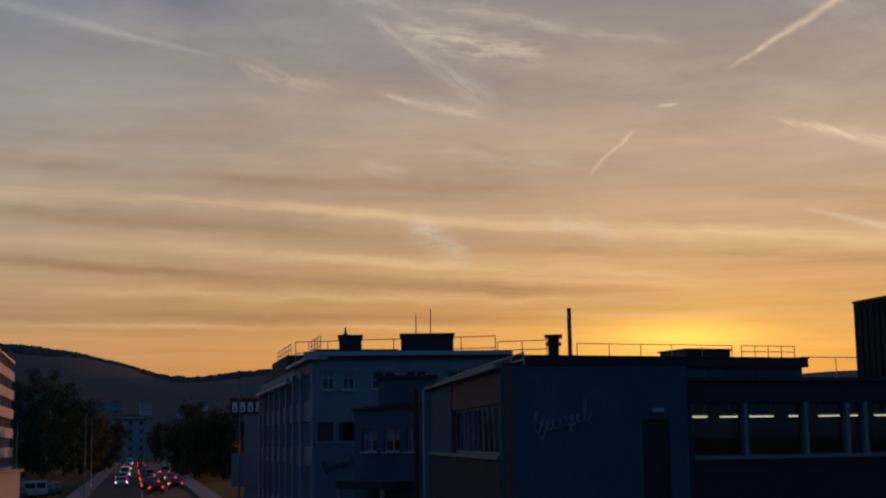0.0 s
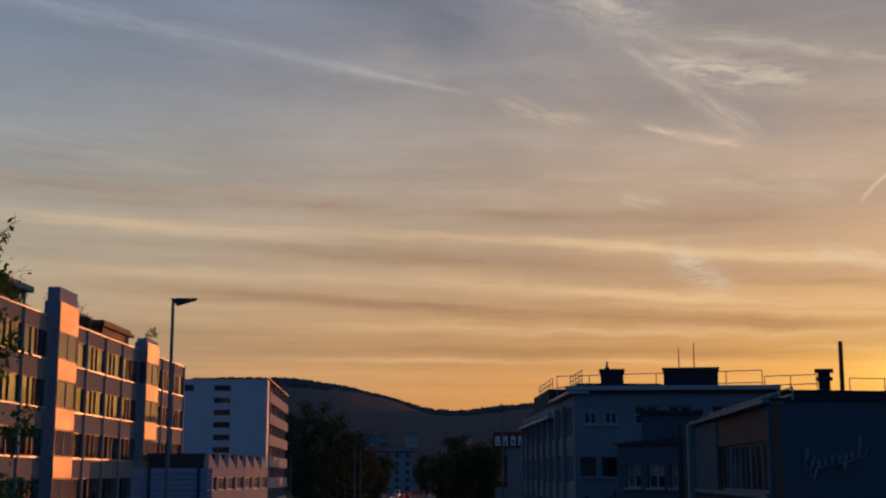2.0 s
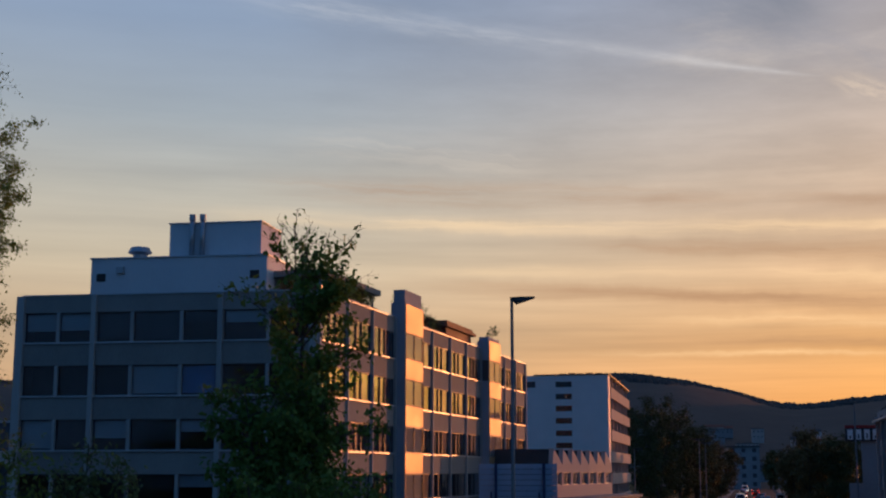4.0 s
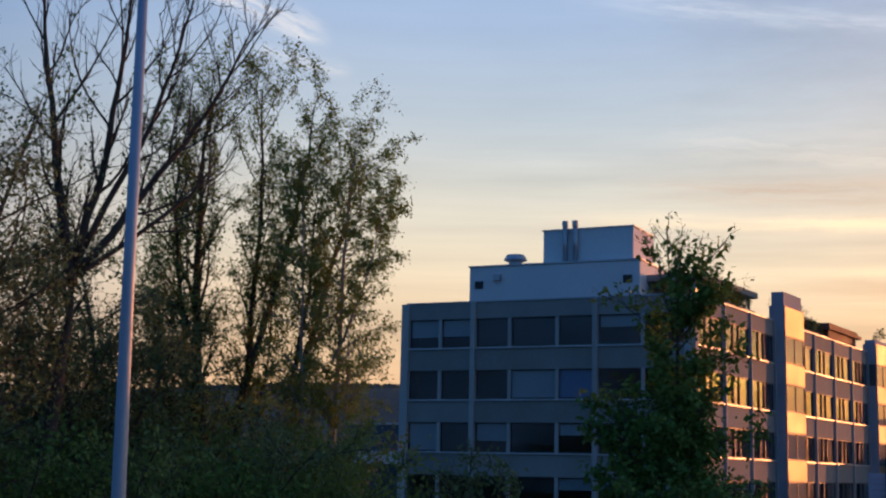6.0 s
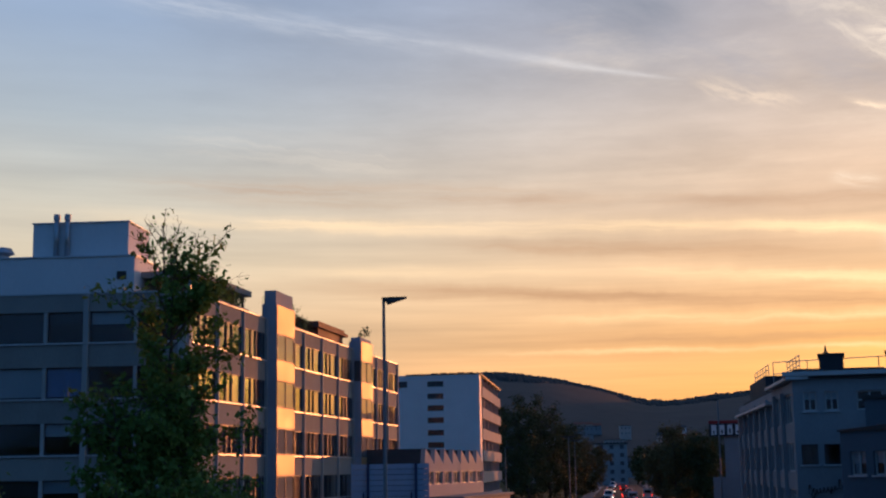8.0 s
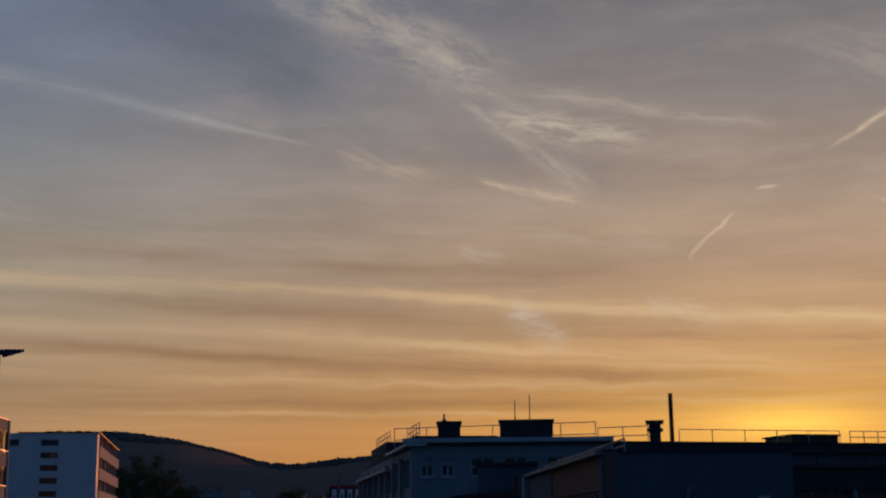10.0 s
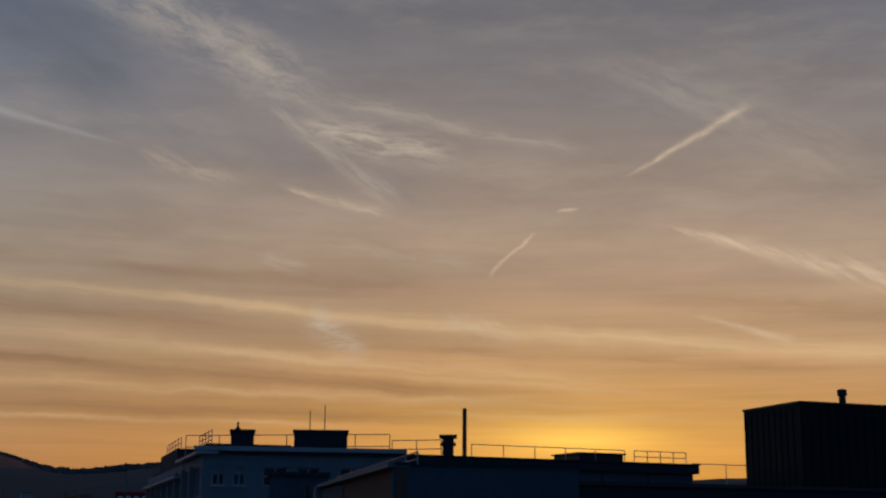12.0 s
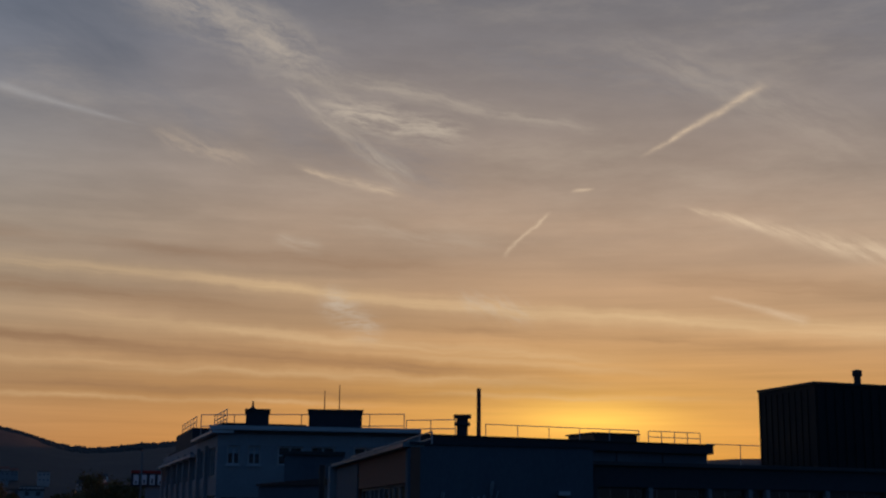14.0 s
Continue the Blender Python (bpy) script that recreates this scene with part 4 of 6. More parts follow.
def wing():
    d0, d1 = s_at(WF, 8.34), s_at(WF, 9.5)
    wall_with(WF, WL, -0.2, WZ, [(2.6, 7.1, [(d0, d1)])], PLASTER_BLUE, WING)
    fpart("dark_door", WF, (d0, d1, -0.34, -0.2, 2.6, 7.1), DARK_METAL, WING, "tall dark metal door")
    fpart("door_lamp", WF, (d0 + 0.35, d0 + 0.8, 0.003, 0.2, 7.35, 7.5), STEEL, WING, "small white wall lamp")
    fpart("coping", WF, (-0.05, WL + 0.05, -0.4, 0.06, WZ + 0.003, WZ + 0.1), PLASTER_DARK, WING)
    # brick side wall with a window band
    a, b = s_at(WS, 0.32), WSL - 0.5
    wall_with(WS, WSL, -0.2, 9.0, [(5.88, 7.75, [(a, b)])], BRICK, WING)
    n = 5
    for k in range(n):
        s0, s1 = a + (b - a) * k / n, a + (b - a) * (k + 1) / n
        window(WS, s0, s1, 5.88, 7.75, WING, mullions=((s0 + s1) / 2,), frame_mat=GREY_FRAME, blind=(0.0, 0.9, 0.0, 0.3, 0.95)[k], blind_mat=CURTAIN, bar=0.1)
    fpart("sill", WS, (0.5, b + 0.2, 0.063, 0.22, 5.72, 5.87), GREY_FRAME, WING, "pale window sill band")
    fpart("wall_pier", WS, (0.4, a - 0.15, 0.003, 0.06, 5.72, 8.9), PLASTER_BLUE, WING, "dull rendered wall field")
    fpart("plinth", WS, (0.2, WSL - 0.1, 0.003, 0.12, -0.2, 5.7), PLASTER_DARK, WING, "dark lower wall")
    fpart("roof_edge", WS, (-0.2, WSL, -0.5, 0.3, 9.003, 9.16), GREY_FRAME, WING, "pale metal roof edge")
    bm = bmesh.new()
    pts = [WF.at(0.1, -0.36, 0), WF.at(WL, -0.36, 0), WF.at(WL, -20, 0), WS.at(0, -0.36, 0)]
    hexa(bm, [p + Vector((0, 0, 8.6)) for p in pts] + [p + Vector((0, 0, 8.98)) for p in pts])
    bmesh.ops.recalc_face_normals(bm, faces=bm.faces)
    part("roof", bm, ROOF_FELT, WING)
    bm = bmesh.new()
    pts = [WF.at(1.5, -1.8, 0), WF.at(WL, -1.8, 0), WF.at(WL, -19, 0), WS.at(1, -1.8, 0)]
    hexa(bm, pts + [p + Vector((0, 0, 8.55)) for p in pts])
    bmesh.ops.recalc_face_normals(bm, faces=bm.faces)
    part("inner_wall", bm, ROOM, WING, "solid block painted dark for unlit rooms")
    fpart("corner_pier", WS, (WSL - 0.48, WSL - 0.02, 0.003, 0.1, -0.2, 8.95), PLASTER_BLUE, WING, "blue-grey corner pier")
    fpart("end_pier", WS, (-0.9, 0.0, -0.5, 0.35, -0.2, 9.05), PLASTER, WING, "pale corner pier")


wing()
railing(WS, -0.3, WSL + 0.1, -0.75, 9.1, None, 0.45, 2.4, (1.0, 0.45), 0.03)


def script_sign(F, s0, s1, z0, z1, mat, seed, name="wall_sign", slant=0.35):
    """A looping ribbon of script-like strokes that cannot be read."""
    rnd = random.Random(seed)
    curve = bmesh.new()
    pts = []
    n = 140
    for i in range(n):
        q = i / (n - 1)
        a = q * 9 * 2 * math.pi
        tall = 1.0 if q < 0.12 or q > 0.86 else 0.42
        z = z0 + (z1 - z0) * (0.28 + 0.42 * q * 0.7 + (0.5 * tall) * (0.5 + 0.5 * math.sin(a)) - (0.22 if (0.12 < q < 0.2 or 0.66 < q < 0.74) and math.sin(a) < 0 else 0))
        s = s0 + (s1 - s0) * (q * 0.9 + 0.05 + 0.04 * math.cos(a)) + slant * (z - (z0 + z1) / 2) * 0.4
        pts.append(F.at(s, 0.12, z))
    tube(curve, pts, [0.032 + 0.012 * math.sin(i * 0.5) for i in range(n)], 6)
    ob = new(name, mesh_of(curve, name, mat))
    return tagged(ob, "white looping script lettering fixed to the wall" if mat is SCRIPT else "dark looping script lettering on the wall", "sign")


script_sign(WF, s_at(WF, 3.6), s_at(WF, 6.15), 6.2, 7.75, SCRIPT, 3)
script_sign(FFRONT, s_at(FFRONT, -5.35), s_at(FFRONT, -3.9), 4.1, 5.4, DARK_METAL, 4)

# canteen block with the lit window band
BLOCK = thing("canteen_block", "dark blue low block with a band of lit windows", "building")
B0 = polar(10.28, 50.5)
B1 = B0 + (polar(18.31, 55.3) - B0) * 2.6
BF = between(B0, B1)
BL = (B1 - B0).length


def canteen():
    cuts = [s_at(BF, a) for a in (10.4, 12.63, 15.07, 16.71, 17.42, 19.8, 22.2, 24.6)]
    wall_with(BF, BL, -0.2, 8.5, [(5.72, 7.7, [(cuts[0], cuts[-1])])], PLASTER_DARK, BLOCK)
    for a, b in zip(cuts, cuts[1:]):
        window(BF, a + 0.1, b - 0.1, 5.72, 7.7, BLOCK, bar=0.06, depth=0.2)
        fpart("pillar", BF, (b - 0.08, b + 0.08, -0.3, 0.05, 5.72, 7.7), GREY_FRAME, BLOCK, "grey window pillar")
    fpart("sill", BF, (cuts[0], cuts[-1], 0.003, 0.15, 5.58, 5.72), GREY_FRAME, BLOCK, "grey window sill")
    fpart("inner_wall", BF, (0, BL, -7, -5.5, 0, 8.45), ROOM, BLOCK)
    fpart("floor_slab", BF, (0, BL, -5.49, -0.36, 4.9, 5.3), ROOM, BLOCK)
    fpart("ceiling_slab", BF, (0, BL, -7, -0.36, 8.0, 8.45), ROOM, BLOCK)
    fpart("roof", BF, (-0.1, BL, -9, 0.12, 8.503, 8.65), ROOF_FELT, BLOCK, "flat dark roof edge")


canteen()
TUBE = lamp_material("lit_ceiling_tube", (1.0, 0.86, 0.62), 0.8)
for az0, az1 in ((10.4, 11.05), (11.6, 12.1), (12.15, 12.55), (12.8, 13.75), (14.4, 14.85), (15.6, 16.5), (16.75, 17.2), (17.8, 18.3), (19.0, 19.8), (20.5, 21.3)):
    sa, sb = s_at(BF, az0, -3), s_at(BF, az1, -3)
    lampob = thing("ceiling_light", "lit strip light hanging from the ceiling indoors", "light", group="strip lights")
    fpart("housing", BF, (sa, sb, -3.12, -2.88, 7.24, 7.32), WHITE_PAINT, lampob)
    fpart("lit_tube", BF, (sa + 0.03, sb - 0.03, -3.1, -2.9, 7.18, 7.237), TUBE, lampob, "glowing warm tube")
    for s in (sa + 0.1, sb - 0.1):
        bm = bmesh.new()
        tube(bm, [BF.at(s, -3, 7.32), BF.at(s, -3, 8.01)], [0.012, 0.012], 4)
        part("hanger", bm, STEEL, lampob)

# dark plant tower
DT = thing("plant_tower", "tall dark metal-clad plant tower with flue", "building")
D0, D1, D2 = polar(17.2, 79.8), polar(19.49, 75.0), polar(27.0, 84.0)
DF, DG = between(D0, D1), between(D1, D2)
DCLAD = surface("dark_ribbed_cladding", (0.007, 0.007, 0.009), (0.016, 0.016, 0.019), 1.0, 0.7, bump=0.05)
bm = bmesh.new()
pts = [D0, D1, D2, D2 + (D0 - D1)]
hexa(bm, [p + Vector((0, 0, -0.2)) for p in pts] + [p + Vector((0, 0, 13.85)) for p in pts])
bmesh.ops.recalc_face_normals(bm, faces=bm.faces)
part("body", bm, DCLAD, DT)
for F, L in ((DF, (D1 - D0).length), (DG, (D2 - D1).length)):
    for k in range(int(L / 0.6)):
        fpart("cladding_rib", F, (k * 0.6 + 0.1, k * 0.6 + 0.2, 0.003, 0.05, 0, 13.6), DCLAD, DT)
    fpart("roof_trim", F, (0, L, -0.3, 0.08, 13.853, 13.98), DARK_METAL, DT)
bm = bmesh.new()
fp = polar(21.2, 80.5)
tube(bm, [fp + Vector((0, 0, 13.8)), fp + Vector((0, 0, 14.75)), fp + Vector((0, 0, 14.78)), fp + Vector((0, 0, 15.1)), fp + Vector((0, 0, 15.16))], [0.2, 0.2, 0.28, 0.28, 0.1], 10)
part("flue", bm, DARK_METAL, DT, "short dark flue")

# ------------------------------------------------------------------ annexes before the factory
ANX = thing("factory_annex", "low pale blue annex with flat dark roof", "building")
A0, A1 = polar(-2.85, 80), polar(-0.4, 80)
AF = between(A0, A1)
fpart("wall", AF, (0, (A1 - A0).length, -9, 0, -0.2, 10.1), PLASTER_BLUE, ANX)
fpart("roof", AF, (-0.15, (A1 - A0).length + 0.15, -9.1, 0.15, 10.103, 10.32), DARK_METAL, ANX, "dark flat roof edge")
ANX2 = thing("factory_annex", "low blue-grey annex with sloping dark roof edge", "building")
G0, G1 = polar(-3.9, 76), polar(-1.1, 72)
GF = between(G0, G1)
GL = (G1 - G0).length
holes = [(s_at(GF, a), s_at(GF, b)) for a, b in ((-3.55, -2.95), (-2.65, -1.95), (-1.7, -1.35))]
wall_with(GF, GL, -0.2, 8.0, [(5.85, 7.1, holes)], PLASTER_BLUE, ANX2)
fpart("parapet", GF, (0, GL, -0.35, 0, 8.003, 8.25), PLASTER_BLUE, ANX2, zt=(8.16, 8.42))
fpart("roof_edge", GF, (-0.1, GL + 0.1, -3, 0.12, 8.17, 8.3), DARK_METAL, ANX2, zt=(8.28, 8.55))
fpart("inner_wall", GF, (0.2, GL - 0.2, -3, -1.2, 0, 8.0), ROOM, ANX2)
for a, b in holes:
    window(GF, a, b, 5.85, 7.1, ANX2, mullions=((a + b) / 2,), frame_mat=PALE_FRAME, blind=0.5)
    fpart("sill", GF, (a - 0.1, b + 0.1, 0.003, 0.12, 5.75, 5.84), SILL, ANX2)
fpart("canopy", GF, (1.0, GL - 0.6, 0.003, 2.2, 3.9, 4.3), DARK_METAL, ANX2, "dark entrance canopy")
fpart("canopy_post", GF, (1.1, 1.25, 2.0, 2.15, -0.2, 3.897), STEEL, ANX2)
fpart("canopy_post", GF, (GL - 0.85, GL - 0.7, 2.0, 2.15, -0.2, 3.897), STEEL, ANX2)
PP = GF.at(GL + 0.15, 0.4, 0)
bm = bmesh.new()
tube(bm, [PP, PP + Vector((0, 0, 9.2))], [0.16, 0.16], 10)
tagged(new("drain_pipe", mesh_of(bm, "drain_pipe", DARK_METAL)), "thick dark upright pipe beside the annex", "pipe")

# ------------------------------------------------------------------ store sign tower
SG = thing("store_sign_tower", "grey sign tower with a red board and pale letter blocks", "sign")
S0, S1 = polar(-9.12, 150), polar(-7.7, 150)
SF = between(S0, S1)
SL = (S1 - S0).length
fpart("shaft", SF, (SL * 0.4, SL * 0.85, -1.6, 0, -0.2, 9.6), PLASTER, SG)
fpart("board", SF, (-0.1, SL, -0.6, 0.3, 9.603, 11.0), DARK_METAL, SG, "dark sign board")
fpart("board_edge", SF, (-0.1, SL, -0.6, 0.38, 11.003, 11.3), RED_SIGN, SG, "red strip along the board top")
for k in range(4):
    x = 0.15 + k * 0.86
    letter = fpart("letter_block", SF, (x, x + 0.56, 0.303, 0.4, 9.78, 10.85), WHITE_PAINT, SG, "plain pale letter block")
    fpart("letter_gap", SF, (x + 0.2, x + 0.36, 0.403, 0.42, 9.9, 10.2 + 0.12 * (k % 3)), DARK_METAL, letter)
fpart("poster", SF, (0.1, 3.2, 0.003, 0.12, 1.6, 5.2), PLASTER, SG, "pale poster panel")

# ------------------------------------------------------------------ white tower block along the road
WB = thing("white_block", "white eight-storey block with open balconies on one side", "building")
W0, W1 = polar(-22.4, 181.5), polar(-18.8, 180)
W2 = polar(-17.95, 220)
BFW, BGW = between(W0, W1), between(W1, W2)
WBL, WGL = (W1 - W0).length, (W2 - W1).length


# pale render with the low sun's pink put into the base colour
XP = surface("sun_pinked_render", (0.45, 0.36, 0.32), (0.62, 0.52, 0.47), 0.5, 0.85, bump=0.1)


def white_block():
    ws = [s_at(BFW, -21.05), s_at(BFW, -20.35)]
    zs = [6.5 + 180 * math.tan(radians(e)) for e in (3.65, 3.13, 2.62, 2.10, 1.57, 1.05, 0.5, 0.0)]
    wall_with(BFW, WBL, -0.2, 19.2, [(z - 0.38, z + 0.38, [tuple(ws)]) for z in zs], WHITE_PAINT, WB, 0.5)
    for z in zs:
        # the blind here is a dark board added to make the panes read dark
        window(BFW, ws[0], ws[1], z - 0.38, z + 0.38, WB, mullions=((ws[0] + ws[1]) / 2,), depth=0.25, blind=1.0, blind_mat=FRAME)
    # unseen board added to keep stray sun off the window backs
    fpart("shaft_lining", BFW, (ws[0] - 0.3, ws[1] + 0.3, -0.6, -0.503, 0, 18.9), ROOM, WB)
    fpart("roof_edge", BFW, (1.4, WBL + 0.1, -2, 0.1, 19.203, 19.35), DARK_METAL, WB)
    for k in range(5):
        fpart("roof_tray", BFW, (4.8 + 1.2 * k, 5.7 + 1.2 * k, -2.2, -0.8, 19.353, 19.5 + 0.05 * (k % 2)), RUST, WB)
    fpart("corner_window", BFW, (0.2, 1.6, 0.003, 0.06, 17.6, 18.4), FRAME, WB, "dark corner window")
    bm = bmesh.new()
    pts = [BFW.at(0, -1.2, 0), BFW.at(WBL - 0.5, -1.2, 0), BGW.at(WGL, -0.6, 0), BGW.at(WGL, -WBL, 0)]
    hexa(bm, pts + [p + Vector((0, 0, 19.0)) for p in pts])
    bmesh.ops.recalc_face_normals(bm, faces=bm.faces)
    part("inner_wall", bm, ROOM, WB)
    bm = bmesh.new()
    pts = [BFW.at(0.05, -0.05, 19.003), BFW.at(WBL - 0.05, -0.05, 19.003), BGW.at(WGL, -0.05, 19.003), BGW.at(WGL, -WBL, 19.003)]
    hexa(bm, pts + [p + Vector((0, 0, 0.18)) for p in pts])
    bmesh.ops.recalc_face_normals(bm, faces=bm.faces)
    part("roof", bm, ROOF_FELT, WB, "flat dark roof")
    fpart("corner_wall", BGW, (0, 3.2, -0.6, 0.0, -0.2, 19.2), WHITE_PAINT, WB)
    for k in range(7):
        z = 19.2 - 2.9 * k
        fpart("balcony_front", BGW, (3.2, WGL, -0.55, 0.14, z - 2.9, z - 1.45), XP, WB, "pale balcony parapet")
        for q in range(5):
            fpart("balcony_divider", BGW, (7 + q * 7, 7.25 + q * 7, -0.55, 0.06, z - 1.447, z - 0.05), XP, WB)
        for q in range(4):
            fpart("balcony_door", BGW, (8.2 + q * 7, 12.5 + q * 7, -0.5, -0.3, z - 1.447, z - 0.05), RUST, WB, "brown balcony blind")
    fpart("roof_edge", BGW, (0, WGL, -0.6, 0.2, 19.203, 19.35), DARK_METAL, WB)


white_block()

# ------------------------------------------------------------------ saw-tooth workshop
SAW = thing("saw_tooth_workshop", "low pale workshop with a saw-tooth roof", "building")
X0, X1 = polar(-21.2, 118), polar(-18.7, 140)
XF = between(X0, X1)
XL = (X1 - X0).length


def saw():
    n = 7
    wins = [(XL * k / n + 0.3, XL * (k + 1) / n - 0.25) for k in range(n)]
    wall_with(XF, XL, -0.2, 7.0, [(5.2, 6.35, wins)], XP, SAW)
    for a, b in wins:
        window(XF, a, b, 5.2, 6.35, SAW, mullions=(a + (b - a) / 3, a + (b - a) * 2 / 3), frame_mat=PALE_FRAME, blind=0.5, blind_mat=CURTAIN)
    for k in range(n):
        s0, s1 = XL * k / n, XL * (k + 1) / n
        bm = bmesh.new()
        tri = [(s0, 7.003), (s1, 7.003), (s0 + 0.35, 8.42)]
        front = [bm.verts.new(XF.at(s, 0.02, z)) for s, z in tri]
        rear = [bm.verts.new(XF.at(s, -0.4, z)) for s, z in tri]
        bm.faces.new(front)
        bm.faces.new(rear[::-1])
        for i in range(3):
            bm.faces.new((front[i], rear[i], rear[(i + 1) % 3], front[(i + 1) % 3]))
        bmesh.ops.recalc_face_normals(bm, faces=bm.faces)
        tooth = part("roof_tooth", bm, XP, SAW, "pale pointed roof tooth")
        bm = bmesh.new()
        tri = [(s0, 7.003), (s1, 7.003), (s0 + 0.35, 8.36)]
        front = [bm.verts.new(XF.at(s, -0.403, z)) for s, z in tri]
        rear = [bm.verts.new(XF.at(s, -16, z)) for s, z in tri]
        bm.faces.new(front)
        bm.faces.new(rear[::-1])
        for i in range(3):
            bm.faces.new((front[i], rear[i], rear[(i + 1) % 3], front[(i + 1) % 3]))
        bmesh.ops.recalc_face_normals(bm, faces=bm.faces)
        part("tooth_roof", bm, ROOF_FELT, tooth, "dark felt roof slope")
    fpart("inner_wall", XF, (0.5, XL - 0.5, -15, -1.3, 0, 6.9), ROOM, SAW)
    fpart("gable_wall", XF, (-0.3, 0, -16, 0, -0.2, 7.0), PLASTER_BLUE, SAW)
    fpart("front_shed", XF, (1.0, XL - 1, 0.3, 3.0, -0.2, 3.9), XP, SAW, "lower front shed")
    fpart("shed_roof", XF, (0.8, XL - 0.7, 0.2, 3.3, 3.903, 4.15), CONCRETE, SAW, "grey shed roof edge")


saw()

# slatted hoarding beside the lamp
HO = thing("slatted_hoarding", "white slatted hoarding, skylight blue in its colour, on dark blue posts", "hoarding")
H0, H1 = polar(-24.3, 100), polar(-21.05, 100)
HF = between(H0, H1)
HOL = (H1 - H0).length
# white slats, the blue of the evening skylight mixed into their colour
SLAT = surface("skylight_tinted_slats", (0.3, 0.4, 0.54), (0.42, 0.53, 0.66), 1.0, 0.55, bump=0.04, vary=0.3)
BLUEPOST = surface("dark_blue_post", (0.02, 0.04, 0.1), (0.04, 0.07, 0.16), 1.0, 0.5)
for k in range(17):
    fpart("slat", HF, (0, HOL, -0.05, 0.02, 6.62 - 0.4 * k, 6.98 - 0.4 * k), SLAT, HO)
for s in (1.2, 4.75):
    fpart("post", HF, (s - 0.1, s + 0.1, 0.023, 0.2, -0.2, 7.0), BLUEPOST, HO, "dark blue steel post")
for s in (0.85, 4.4):
    fpart("post", HF, (s - 0.06, s + 0.06, 0.023, 0.14, -0.2, 4.9), BLUEPOST, HO, "dark blue steel post")
for s in (0.0, HOL):
    fpart("edge_strip", HF, (s - 0.06, s + 0.06, -0.08, 0.06, -0.2, 7.02), SLAT, HO)

# low annex behind the trees
LA = thing("low_annex", "low blue-grey annex with a white roof band", "building")
LF = between(polar(-50, 96), polar(-43.7, 93))
fpart("wall", LF, (0, 10.6, -12, 0, -0.2, 6.9), PLASTER_BLUE, LA)
fpart("roof_band", LF, (-0.2, 10.6, -12, 0.4, 6.903, 7.75), WHITE_METAL, LA, "white roof band")
fpart("upper_body", LF, (6.5, 10.5, -11, -2, 7.753, 9.65), PLASTER_BLUE, LA)
fpart("upper_trim", LF, (6.4, 10.6, -11.1, -1.9, 9.653, 9.8), SILL, LA)


# ------------------------------------------------------------------ trees
def leaf_mesh(name, centres, size, mat, rnd, droop=0.3, slim=0.5):
    """Many small pointed leaves, each a bent pair of triangles."""
    n = len(centres)
    c = np.array(centres)
    a = rnd.normal(size=(n, 3))
    a[:, 2] -= droop
    a /= np.linalg.norm(a, axis=1)[:, None]
    b = np.cross(a, rnd.normal(size=(n, 3)))
    b /= np.linalg.norm(b, axis=1)[:, None] + 1e-9
    ln = size * rnd.uniform(0.6, 1.35, (n, 1))
    v = np.stack([c, c + a * ln * 0.5 + b * ln * slim * 0.5, c + a * ln, c + a * ln * 0.5 - b * ln * slim * 0.5], 1).reshape(-1, 3)
    me = bpy.data.meshes.new(name)
    me.from_pydata(v.tolist(), [], np.arange(4 * n).reshape(n, 4).tolist())
    me.materials.append(mat)
    return me


def limb(rnd, start, way, length, r0, r1, bend=0.25, lift=0.0, steps=6):
    pts, radii = [Vector(start)], [r0]
    d = Vector(way).normalized()
    for k in range(steps):
        d = (d + Vector(rnd.normal(size=3)) * bend * 0.35 + Vector((0, 0, lift / steps))).normalized()
        pts.append(pts[-1] + d * (length / steps))
        radii.append(r0 + (r1 - r0) * ((k + 1) / steps) ** 0.8)
    return pts, radii


